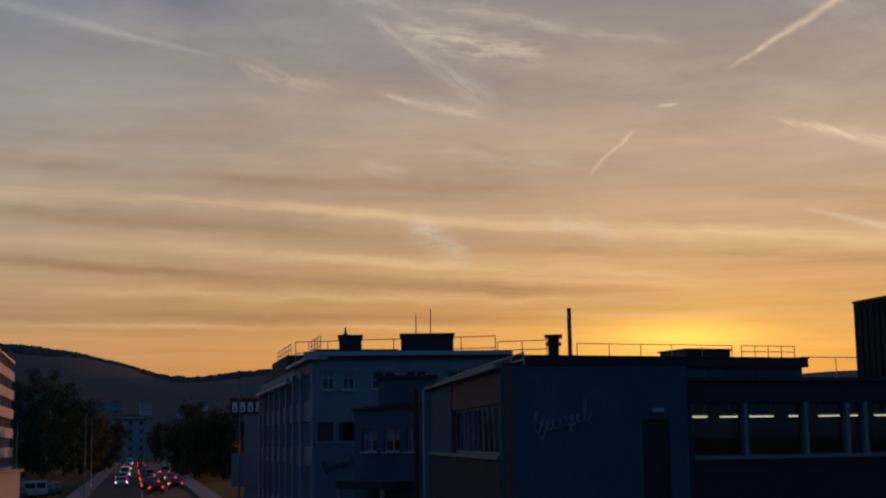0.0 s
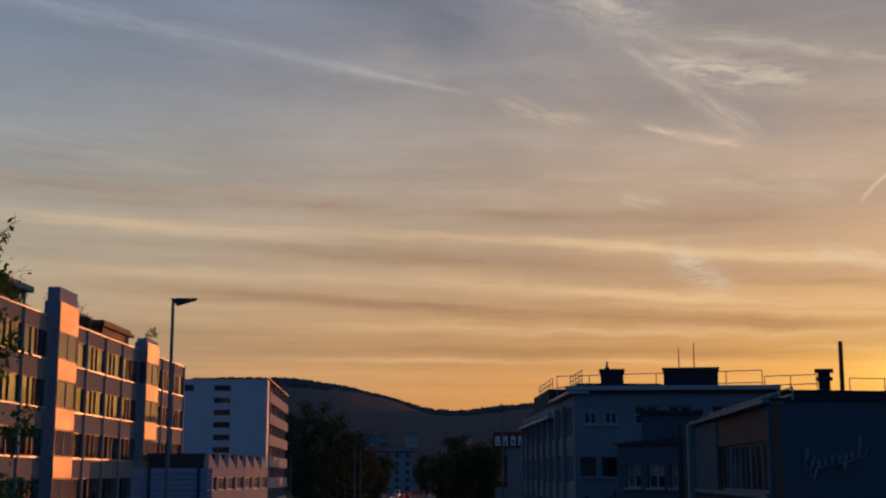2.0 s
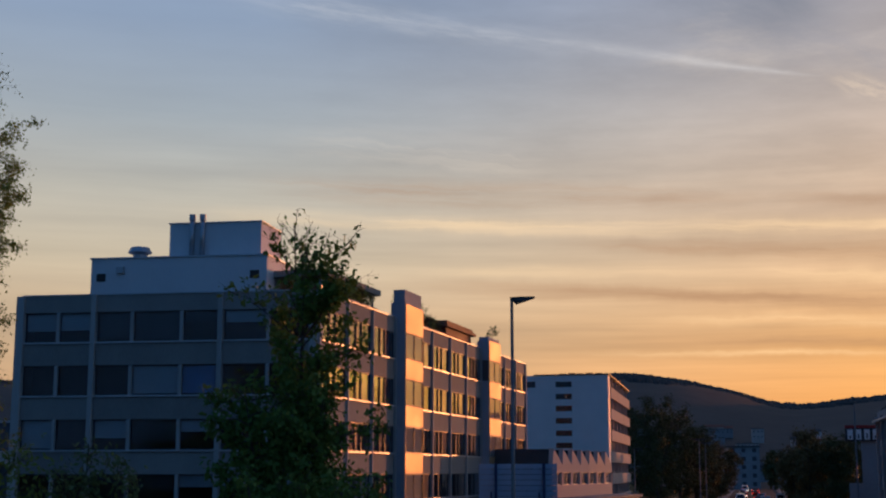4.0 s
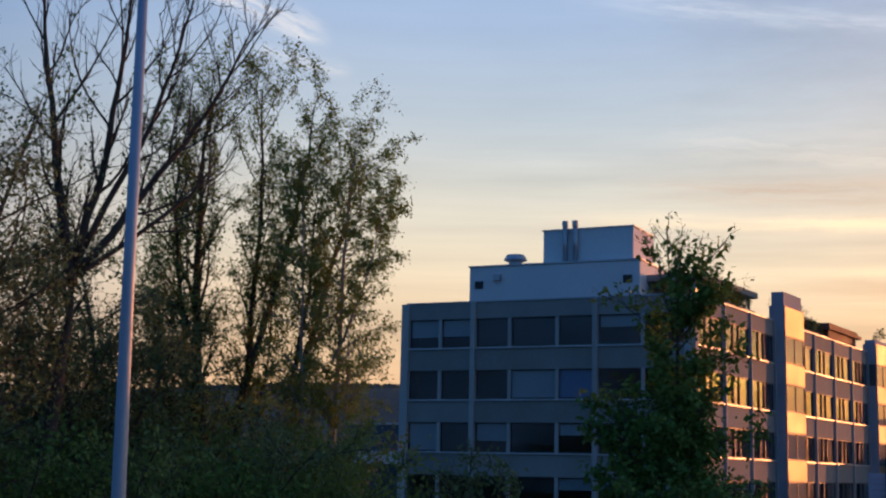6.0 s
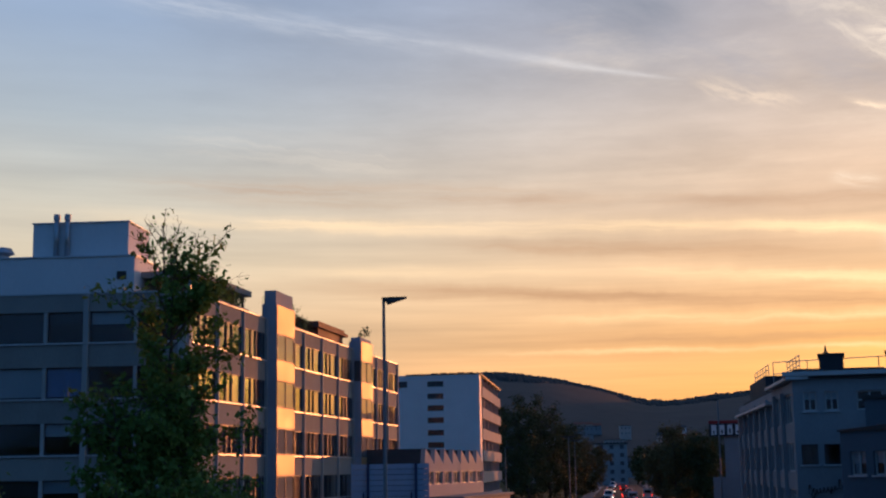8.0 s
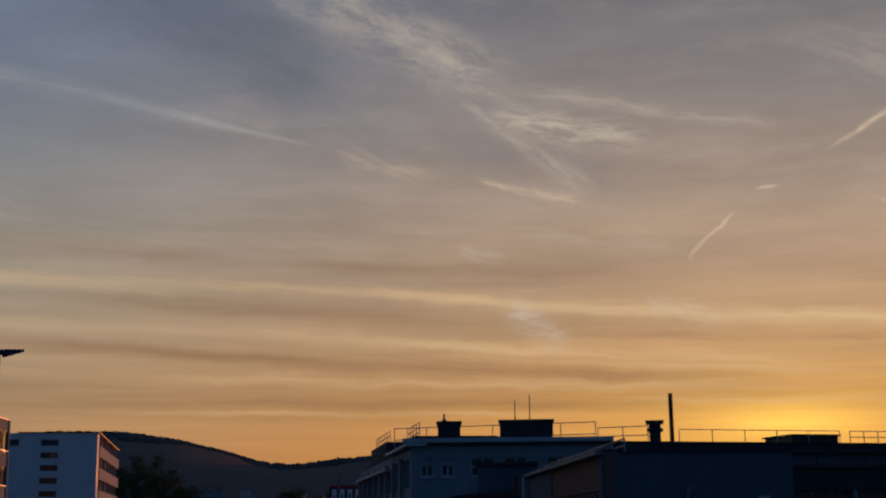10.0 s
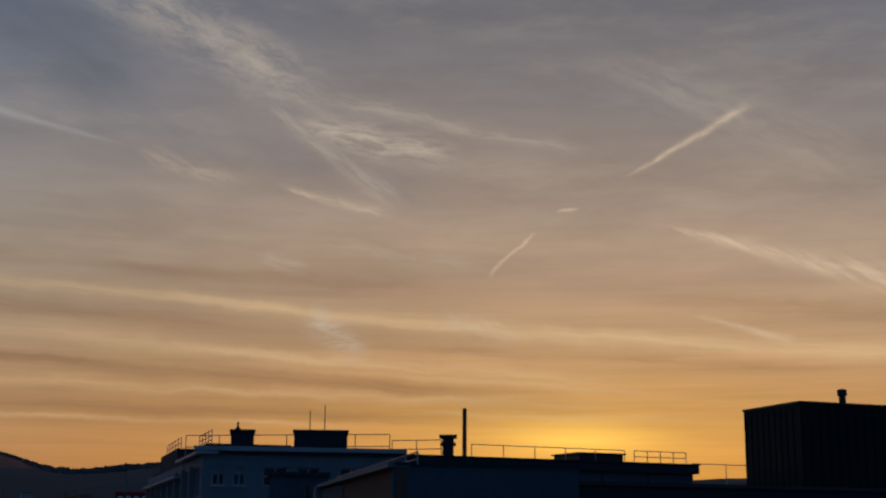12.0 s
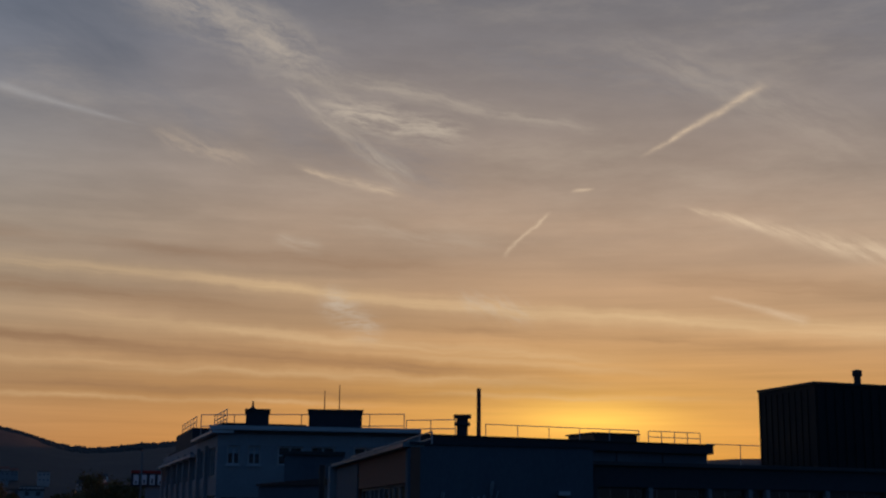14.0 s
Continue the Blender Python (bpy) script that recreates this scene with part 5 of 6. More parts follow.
def tree(name, label, base, height, seed, stems=1, lean=0.08, start=0.3, ang=45, reach=0.3, levels=(16, 7, 5), leaves=9000, size=0.16,
         leaf_mat=None, bark=None, lift=0.5, radius=0.16, droop=0.3, shape=0.5, scatter=0.35, spread_base=0.4, category="tree", twig=0.012, lean_to=None, thin_top=1.0, sturdy=0.5):
    """A tapered trunk or several, limbs, branches and twigs, and a crown of single leaves. shape: where the crown is widest."""
    rnd = np.random.default_rng(seed)
    top = thing(name, label, category, base)
    wood, trunk = bmesh.new(), bmesh.new()
    tips = []
    for st in range(stems):
        ph = rnd.uniform(0, 2 * math.pi)
        o = Vector((spread_base * math.cos(ph), spread_base * math.sin(ph), -0.1)) if stems > 1 else Vector((0, 0, -0.1))
        lv = Vector(lean_to) if lean_to else Vector((math.cos(ph) * lean, math.sin(ph) * lean, 0))
        h = height * (1.0 if st == 0 else rnd.uniform(0.72, 0.97))
        pts, rad = limb(rnd, o, lv + Vector((0, 0, 1)), h, radius * (1 if st == 0 else 0.75), 0.02, 0.16, 0.05, 12)
        tube(trunk, pts, rad, 8)
        for i in range(levels[0]):
            q = start + (0.97 - start) * (i + rnd.uniform(0, 0.9)) / levels[0]
            k = min(int(q * 12), 11)
            p = pts[k].lerp(pts[k + 1], q * 12 - k)
            u = (q - start) / (1 - start)
            wide = (u / shape if u < shape else (1 - u) / (1 - shape)) ** 0.6 if 0 < u < 1 else 0.1
            a = radians(ang * rnd.uniform(0.7, 1.25))
            az = i * 2.4 + rnd.uniform(-0.5, 0.5)
            way = Vector((math.cos(az) * math.sin(a), math.sin(az) * math.sin(a), math.cos(a)))
            ln = height * reach * (0.35 + 0.65 * wide) * rnd.uniform(0.75, 1.15)
            r = max(rad[k] * sturdy, twig * 2)
            p1, r1 = limb(rnd, p, way, ln, r, twig * 1.2, 0.35, lift, 6)
            tube(wood, p1, r1, 5)
            for j in range(levels[1]):
                s = 0.2 + 0.8 * (j + rnd.uniform(0, 0.9)) / levels[1]
                kk = min(int(s * 6), 5)
                p2 = p1[kk].lerp(p1[kk + 1], s * 6 - kk)
                w2 = ((p1[kk + 1] - p1[kk]).normalized() + Vector(rnd.normal(size=3)) * 0.55).normalized()
                q2, rr = limb(rnd, p2, w2, ln * rnd.uniform(0.25, 0.5), max(r1[kk] * 0.5, twig), twig * 0.6, 0.4, lift * 0.8 - droop * 0.4, 4)
                tube(wood, q2, rr, 3)
                tips.append(q2)
                for m in range(levels[2]):
                    p3 = q2[rnd.integers(1, 5)]
                    w3 = ((q2[-1] - q2[0]).normalized() + Vector(rnd.normal(size=3)) * 0.7).normalized()
                    q3, r3 = limb(rnd, p3, w3, ln * rnd.uniform(0.1, 0.22), twig * 0.7, twig * 0.4, 0.4, -droop, 2)
                    tube(wood, q3, r3, 3)
                    tips.append(q3)
    part("trunk", trunk, bark or BARK, top, "", True)
    tagged(part("branchwork", wood, bark or BARK, top, "fine bare branches" if not leaves else ""), kind="stuff")
    if leaves:
        spots = []
        segs = [(a, b) for q in tips for a, b in zip(q, q[1:])]
        dens = rnd.uniform(0.2, 1.0, len(segs)) ** 2
        pick = rnd.choice(len(segs), leaves, p=dens / dens.sum())
        for i in pick:
            a, b = segs[i]
            p = a.lerp(b, rnd.random()) + Vector(rnd.normal(size=3)) * scatter * 0.4
            if p.z > thin_top * height and rnd.random() < 0.55 + 2.0 * (p.z / height - thin_top):
                continue
            spots.append((p.x, p.y, max(p.z, 0.1)))
        ob = new("crown", leaf_mesh("crown", spots, size, leaf_mat or LEAF_FRESH, rnd, droop + 0.2))
        ob.parent = top
    return top


def grown_tree(name, label, az, d, limbs, seed, leaf_mat, leaves=20000, size=0.14, bark=None, ang=32, lift=0.5, droop=0.2, twig=0.012, scatter=0.22, clump=0.75, thin=1.0, category="tree"):
    """A tree of several great limbs. Each limb: (foot across, foot height, tip across, tip height, bow, thickness, bare share, reach of its branches, branches)."""
    rnd = np.random.default_rng(seed)
    top = thing(name, label, category, polar(az, d))
    across, away = Vector((math.cos(radians(az)), -math.sin(radians(az)), 0)), bearing(az)
    trunk, wood, segs, weight = bmesh.new(), bmesh.new(), [], []
    for x0, z0, x1, z1, bow, thick, bare, reach, count in limbs:
        a = across * x0 + Vector((0, 0, z0))
        b = across * x1 + away * rnd.uniform(-0.25, 0.25) * (z1 - z0) * 0.4 + Vector((0, 0, z1))
        pts, rad, n = [], [], 14
        wob = Vector((0, 0, 0))
        for k in range(n + 1):
            q = k / n
            wob = wob * 0.8 + Vector(rnd.normal(size=3)) * 0.06 * (z1 - z0) / n
            pts.append(a.lerp(b, q) + across * bow * math.sin(math.pi * q) + wob * (1 if 0 < k else 0))
            rad.append(thick * (1 - q) ** 0.8 + twig)
        tube(trunk, pts, rad, 8)
        for i in range(count):
            q = bare + (0.99 - bare) * (i + rnd.uniform(0, 0.95)) / count
            k = min(int(q * n), n - 1)
            p = pts[k].lerp(pts[k + 1], q * n - k)
            u = (q - bare) / (1 - bare)
            way = (pts[k + 1] - pts[k]).normalized()
            side = way.orthogonal().normalized()
            side = (side * math.cos(i * 2.4 + seed) + way.cross(side) * math.sin(i * 2.4 + seed)).normalized()
            t = radians(ang * rnd.uniform(0.65, 1.4))
            ln = reach * (0.5 + 0.5 * math.sin(math.pi * min(1.0, 0.15 + 0.8 * (1 - u)))) * rnd.uniform(0.55, 1.4)
            p1, r1 = limb(rnd, p, way * math.cos(t) + side * math.sin(t), ln, max(rad[k] * 0.5, twig * 1.6), twig, 0.3, lift, 6)
            tube(wood, p1, r1, 5)
            full = rnd.uniform(0.3, 1.0) * ln / reach * (thin if u > 0.72 else 1.0)
            for j in range(7):
                s = 0.15 + 0.85 * (j + rnd.uniform(0, 0.9)) / 7
                kk = min(int(s * 6), 5)
                p2 = p1[kk].lerp(p1[kk + 1], s * 6 - kk)
                w2 = ((p1[kk + 1] - p1[kk]).normalized() + Vector(rnd.normal(size=3)) * 0.5).normalized()
                q2, rr = limb(rnd, p2, w2, ln * rnd.uniform(0.22, 0.46), max(r1[kk] * 0.55, twig), twig * 0.6, 0.35, lift * 0.7 - droop, 4)
                tube(wood, q2, rr, 3)
                for g, h in zip(q2[1:], q2[2:]):
                    segs.append((g, h))
                    weight.append(full)
                for m in range(2):
                    w3 = ((q2[-1] - q2[0]).normalized() + Vector(rnd.normal(size=3)) * 0.6).normalized()
                    q3, r3 = limb(rnd, q2[rnd.integers(1, 5)], w3, ln * rnd.uniform(0.1, 0.24), twig * 0.7, twig * 0.45, 0.35, lift * 0.3 - droop, 2)
                    tube(wood, q3, r3, 3)
                    segs.append((q3[0], q3[-1]))
                    weight.append(full * rnd.uniform(1 - clump, 1.0))
    part("trunk", trunk, bark or BARK, top, "", True)
    tagged(part("branchwork", wood, bark or BARK, top, "fine bare branches" if not leaves else ""), kind="stuff")
    if leaves:
        pick = rnd.choice(len(segs), leaves, p=np.array(weight) / sum(weight))
        spots = []
        for i in pick:
            g, h = segs[i]
            p = g.lerp(h, rnd.random()) + Vector(rnd.normal(size=3)) * scatter * 0.5
            spots.append((p.x, p.y, max(p.z, 0.1)))
        ob = new("crown", leaf_mesh("crown", spots, size, leaf_mat, rnd, droop + 0.2))
        ob.parent = top
    return top


# the young tree before the office, leafless only at its topmost shoots
grown_tree("young_street_tree", "slender young street tree with dense fresh green leaves", -32.4, 45,
           [(0, -0.1, 0.4, 13.8, 0.1, 0.14, 0.18, 2.1, 50), (0, 3.5, -1.5, 8.8, -0.2, 0.05, 0.2, 1.5, 14), (0.1, 4.0, 1.1, 8.8, 0.2, 0.05, 0.2, 1.3, 12),
            (0.1, 10.5, 1.5, 13.4, 0.3, 0.03, 0.3, 0.7, 5)], 21, LEAF_FRESH, 14500, 0.25, ang=60, lift=0.3, droop=0.1, scatter=0.34, clump=0.9, thin=0.22)
tree("bare_shoots", "thin leafless shoots at the street tree's top", polar(-32.1, 45, 12.6), 2.3, 23, stems=2, lean=0.1, start=0.2, ang=45, reach=0.5, levels=(6, 3, 2), leaves=40, size=0.18,
     leaf_mat=LEAF_FRESH, lift=0.6, radius=0.03, spread_base=0.1, twig=0.008, category="branch")
# the poplar, with a great limb reaching towards the office
grown_tree("poplar_tree", "tall upright poplar with olive spring leaves", -51.35, 54,
           [(0, -0.1, -0.9, 23.4, -0.5, 0.3, 0.2, 3.2, 44), (0.2, 5.0, 0.9, 23.0, 0.5, 0.17, 0.15, 2.7, 34), (0.3, 8.0, 3.4, 22.2, 0.3, 0.15, 0.25, 1.9, 24),
            (-0.3, 6.0, -2.4, 21.8, -0.6, 0.14, 0.15, 2.8, 30), (0.0, 3.5, 1.8, 15.0, 0.7, 0.1, 0.15, 2.6, 20), (-0.3, 4.0, -3.0, 15.0, -0.5, 0.1, 0.15, 2.8, 20)],
           5, LEAF_OLIVE, 38000, 0.14, twig=0.009, ang=30, lift=0.6, scatter=0.26)
grown_tree("leaning_tree", "leaning dark tree with sparse olive leaves", -50.9, 53,
           [(0, -0.1, 4.9, 19.6, 0.2, 0.24, 0.35, 2.3, 30), (2.3, 10.0, 3.0, 18.3, 0.2, 0.09, 0.2, 2.1, 16)], 31, LEAF_OLIVE, 6500, 0.15, twig=0.009, ang=38, lift=0.4, scatter=0.26)
grown_tree("birch_tree", "tall birch with pale trunk and drooping olive leaves", -47.0, 52,
           [(0, -0.1, 0.9, 20.4, -0.2, 0.15, 0.12, 2.5, 56), (0.2, 10.5, 2.3, 17.6, 0.3, 0.06, 0.3, 1.5, 14), (-0.3, 3.0, -0.8, 18.2, -0.3, 0.1, 0.12, 2.2, 38), (0.2, 2.0, 0.9, 13.0, 0.3, 0.07, 0.1, 1.8, 26)],
           14, LEAF_OLIVE, 36000, 0.13, twig=0.008, bark=BIRCH_BARK, ang=38, lift=-0.1, droop=0.7, scatter=0.24)
# the half-bare willow: a forked trunk, bare above and leafy below
grown_tree("bare_tree", "large dark forked tree, bare in its upper limbs", -59.6, 46,
           [(0, -0.1, 1.6, 14.2, 0.2, 0.45, 0.75, 3.0, 6), (1.5, 12.4, -0.2, 23.4, -0.2, 0.17, 0.12, 3.6, 15), (1.6, 13.0, 2.6, 24.0, 0.4, 0.15, 0.12, 3.6, 15),
            (1.6, 12.9, 7.2, 22.4, 0.4, 0.14, 0.15, 3.2, 16), (1.7, 13.6, 5.2, 24.0, 0.5, 0.11, 0.2, 3.2, 13), (1.6, 12.8, 6.3, 17.0, 0.3, 0.09, 0.2, 2.6, 12),
            (-0.1, 7.5, -2.6, 20.2, -1.6, 0.22, 0.25, 3.4, 16)], 42, LEAF_OLIVE, 0, ang=36, lift=0.8, droop=-0.1, twig=0.016)
for az, d, h, seed, n in ((-62.6, 43, 17.5, 17, 26000), (-65.3, 40, 20.0, 18, 12000), (-59.8, 50, 14.6, 24, 18000), (-56.6, 51, 16.5, 19, 26000), (-53.6, 52, 13.2, 20, 18000)):
    tree("willow_tree", "broad grey-green willow with dark forked trunk", polar(az, d), h, seed, stems=3, lean=0.22, start=0.2, ang=55, reach=0.3,
         levels=(16, 8, 5), leaves=n, size=0.16, leaf_mat=LEAF_WILLOW, lift=0.2, radius=0.32, droop=0.5, shape=0.4, scatter=0.5)
# undergrowth
for i, (az, d, h) in enumerate(((-66, 37, 7.5), (-63.5, 40, 7.6), (-60.5, 41, 8.0), (-58, 43, 6.2), (-55.5, 42, 7.4), (-53, 45, 8.8), (-50.8, 44, 6.6), (-48.8, 46, 9.0), (-47, 47, 6.4), (-46.2, 48, 5.4),
                                (-62, 58, 11.5), (-57.5, 60, 10.0), (-53.5, 60, 11.5), (-50, 62, 9.0), (-47.6, 62, 7.5))):
    tree("shrub", "dense dark green shrub under the trees", polar(az, d), h, 60 + i, stems=5, lean=0.4, start=0.12, ang=48, reach=0.36, levels=(9, 6, 4),
         leaves=8000, size=0.2, leaf_mat=(LEAF_DARK, LEAF_WILLOW, LEAF_FRESH, LEAF_OLIVE)[i % 4], lift=0.35, radius=0.08, shape=0.45, scatter=0.7, spread_base=0.8, category="shrub")
tree("small_tree", "small grey-green tree at the office corner", polar(-42.6, 46), 7.1, 91, stems=3, lean=0.2, start=0.2, ang=42, reach=0.28, levels=(10, 6, 4),
     leaves=3500, size=0.2, leaf_mat=LEAF_WILLOW, radius=0.07, shape=0.4, scatter=0.4)
tree("small_tree", "small dark green tree under the street tree", polar(-30.5, 43), 6.4, 92, stems=3, lean=0.25, start=0.2, ang=45, reach=0.34, levels=(10, 6, 4),
     leaves=5000, size=0.2, leaf_mat=LEAF_FRESH, radius=0.07, shape=0.4, scatter=0.4)
# trees along the road
for i, (az, d, h, m) in enumerate(((-17.5, 290, 22.0, 0), (-16.7, 275, 19.5, 0), (-15.9, 290, 18.0, 0), (-15.2, 300, 16.0, 0), (-14.75, 320, 14.0, 1), (-17.1, 310, 20.5, 0), (-14.3, 340, 12.0, 1),
                                   (-11.2, 270, 10.5, 1), (-10.5, 245, 13.2, 1), (-9.8, 260, 12.8, 1), (-9.35, 240, 11.4, 0), (-10.9, 320, 12.0, 0), (-8.9, 280, 13.0, 0))):
    tree("roadside_tree", "dark rounded roadside tree in evening shade" if not m else "brown-green roadside tree in evening shade", polar(az, d), h, 120 + i, stems=2, lean=0.12, start=0.03, ang=64, reach=0.32,
         levels=(18, 6, 2), leaves=9500, size=0.45, leaf_mat=LEAF_RUST if m else LEAF_SHADE, lift=0.3, radius=0.25, shape=0.42, scatter=1.1, twig=0.03)

# ------------------------------------------------------------------ roof terrace of the office
TC = thing("terrace_canopy", "flat grey roof terrace canopy on thin posts", "canopy")
fpart("slab", OSIDE, (4.0, 15.0, -5.5, -1.0, 18.75, 19.15), CONCRETE, TC)
for s in (4.4, 9.5, 14.6):
    fpart("post", OSIDE, (s - 0.08, s + 0.08, -1.6, -1.44, 16.9, 18.747), STEEL, TC)
    fpart("rear_post", OSIDE, (s - 0.08, s + 0.08, -5.3, -5.1, 16.9, 18.747), STEEL, TC)
PAV = thing("terrace_pavilion", "red-brown wooden terrace pavilion with flat roof", "pavilion")
fpart("body", OSIDE, (30.5, 38.6, -3.2, -0.5, 16.9, 18.15), RUST, PAV)
fpart("roof", OSIDE, (29.8, 39.4, -3.6, -0.2, 18.153, 18.4), RUST, PAV, "flat red-brown roof")
fpart("roof_board", OSIDE, (30.4, 38.9, -3.3, -0.4, 18.403, 18.7), RUST, PAV)
for i, (s0, s1) in enumerate(((4.0, 6.2), (6.6, 8.8), (9.2, 12.6), (20.2, 22.6), (22.8, 25.2), (25.4, 27.6), (27.8, 30.2))):
    pl = thing("roof_planter", "long concrete planter box on the roof edge", "planter", group="roof planters")
    fpart("box", OSIDE, (s0, s1, -1.0, -0.4, 16.9, 17.55), CONCRETE, pl)
    fpart("soil", OSIDE, (s0 + 0.06, s1 - 0.06, -0.94, -0.46, 17.553, 17.58), EARTH, pl)
for i, (s, n, h, m) in enumerate(((5.2, -1.4, 1.5, LEAF_DARK), (7.8, -0.9, 1.1, LEAF_DARK), (10.6, -0.9, 1.2, LEAF_DARK), (12.2, -1.2, 0.9, LEAF_WILLOW), (20.8, -0.8, 1.6, LEAF_DARK), (21.9, -0.8, 1.3, LEAF_DARK), (23.6, -0.8, 0.9, LEAF_RUST),
                                  (25.0, -0.8, 0.9, LEAF_RUST), (26.6, -0.8, 0.8, LEAF_WILLOW), (29.0, -0.8, 0.9, LEAF_RUST))):
    tree("roof_shrub", "dark rounded shrub in a roof planter", OSIDE.at(s, n, 17.4), h * 1.3, 200 + i, stems=3, lean=0.35, start=0.1, ang=50, reach=0.5, levels=(8, 5, 3),
         leaves=900, size=0.14, leaf_mat=m, radius=0.02, shape=0.5, scatter=0.3, spread_base=0.15, category="shrub", twig=0.006)
tree("potted_conifer", "thin pale potted conifer on the roof", OSIDE.at(46.2, -0.6, 17.0), 2.9, 230, start=0.2, ang=75, reach=0.28, levels=(14, 5, 3), leaves=900, size=0.12,
     leaf_mat=LEAF_WILLOW, radius=0.03, lift=0.0, shape=0.15, scatter=0.08, category="plant", twig=0.006)

# ------------------------------------------------------------------ lamps and poles
LAMP_PAINT = surface("grey_lamp_paint", (0.1, 0.105, 0.11), (0.17, 0.175, 0.18), 1.5, 0.55, bump=0.03)


def street_lamp(base, height, arm, facing, r=0.075, double=False):
    lp = thing("street_lamp", "tall thin street lamp with flat arm head, unlit", "street lamp", base, "street lamps")
    bm = bmesh.new()
    tube(bm, [(0, 0, 0), (0, 0, 0.9), (0, 0, 1.0), (0, 0, height)], [r * 1.5, r * 1.4, r, r * 0.6], 10)
    part("pole", bm, LAMP_PAINT, lp, "", True)
    for sgn in ((1, -1) if double else (1,)):
        v = Vector((math.cos(facing), math.sin(facing), 0)) * sgn
        w = Vector((-v.y, v.x, 0))
        bm = bmesh.new()
        outline = [(0.0, 0.08, 0.0), (0.12, 0.1, -0.16), (0.3, 0.13, -0.1), (arm, 0.07, 0.02), (arm, 0.05, 0.07), (0.2, 0.09, 0.06), (-0.08, 0.07, 0.04)]
        loops = [[bm.verts.new(v * a + w * b * side + Vector((0, 0, height + z))) for a, b, z in outline] for side in (-1, 1)]
        bm.faces.new(loops[0])
        bm.faces.new(loops[1][::-1])
        for i in range(len(outline)):
            j = (i + 1) % len(outline)
            bm.faces.new((loops[0][i], loops[1][i], loops[1][j], loops[0][j]))
        bmesh.ops.recalc_face_normals(bm, faces=bm.faces)
        part("lamp_head", bm, DARK_METAL, lp, "flat dark lamp head")
    return lp


street_lamp(polar(-22.88, 39), 11.5, 0.68, radians(22.9))
for az, d, el, dbl in ((-15.05, 150, 1.3, True), (-14.8, 185, 1.15, True), (-17.75, 150, 0.9, False)):
    street_lamp(polar(az, d), 6.5 + d * math.tan(radians(el)), 1.0, radians(15), 0.07, dbl)
street_lamp(polar(-8.75, 125), 6.5 + 125 * math.tan(radians(2.72)), 1.5, radians(188), 0.1)

MAST = thing("steel_mast", "tall tapered grey-blue steel mast", "mast", polar(-55.2, 19.0))
bm = bmesh.new()
lean = (polar(-55.62, 19.0) - polar(-55.2, 19.0)) * (9.0 / 13.2)
tube(bm, [(0, 0, 0), (0, 0, 0.4), Vector((0, 0, 4.5)) + lean * 0.3, Vector((0, 0, 9)) + lean, Vector((0, 0, 15)) + lean * 1.6], [0.13, 0.115, 0.108, 0.088, 0.066], 16)
part("shaft", bm, POLE_PAINT, MAST, "", True)
bm = bmesh.new()
tube(bm, [(0, 0, 0), (0, 0, 0.06), (0, 0, 0.07)], [0.24, 0.24, 0.14], 12)
part("base_plate", bm, STEEL, MAST)

# ------------------------------------------------------------------ traffic
TAIL = lamp_material("red_tail_lamp", (1.0, 0.05, 0.03), 1.3)
HEAD = lamp_material("white_head_lamp", (1.0, 0.93, 0.8), 1.6)
TYRE = surface("tyre_rubber", (0.012, 0.012, 0.012), (0.03, 0.03, 0.03), 4, 0.85)
CARGLASS = surface("dark_car_glass", (0.01, 0.012, 0.015), (0.02, 0.022, 0.025), 1, 0.08, bump=0)


def profile_body(outline, half, inset=0.12):
    """A body swept across a side outline, narrowed towards the roof."""
    bm = bmesh.new()
    top = max(z for _, z in outline)
    loops = []
    for side in (-1, 1):
        loops.append([bm.verts.new((side * (half - inset * max(0, (z - 0.75)) / max(top - 0.75, 0.1)), y, z)) for y, z in outline])
    bm.faces.new(loops[0])
    bm.faces.new(loops[1][::-1])
    for i in range(len(outline)):
        j = (i + 1) % len(outline)
        bm.faces.new((loops[0][i], loops[1][i], loops[1][j], loops[0][j]))
    bmesh.ops.recalc_face_normals(bm, faces=bm.faces)
    bmesh.ops.bevel(bm, geom=list(bm.edges), offset=0.05, segments=2, affect="EDGES")
    return bm


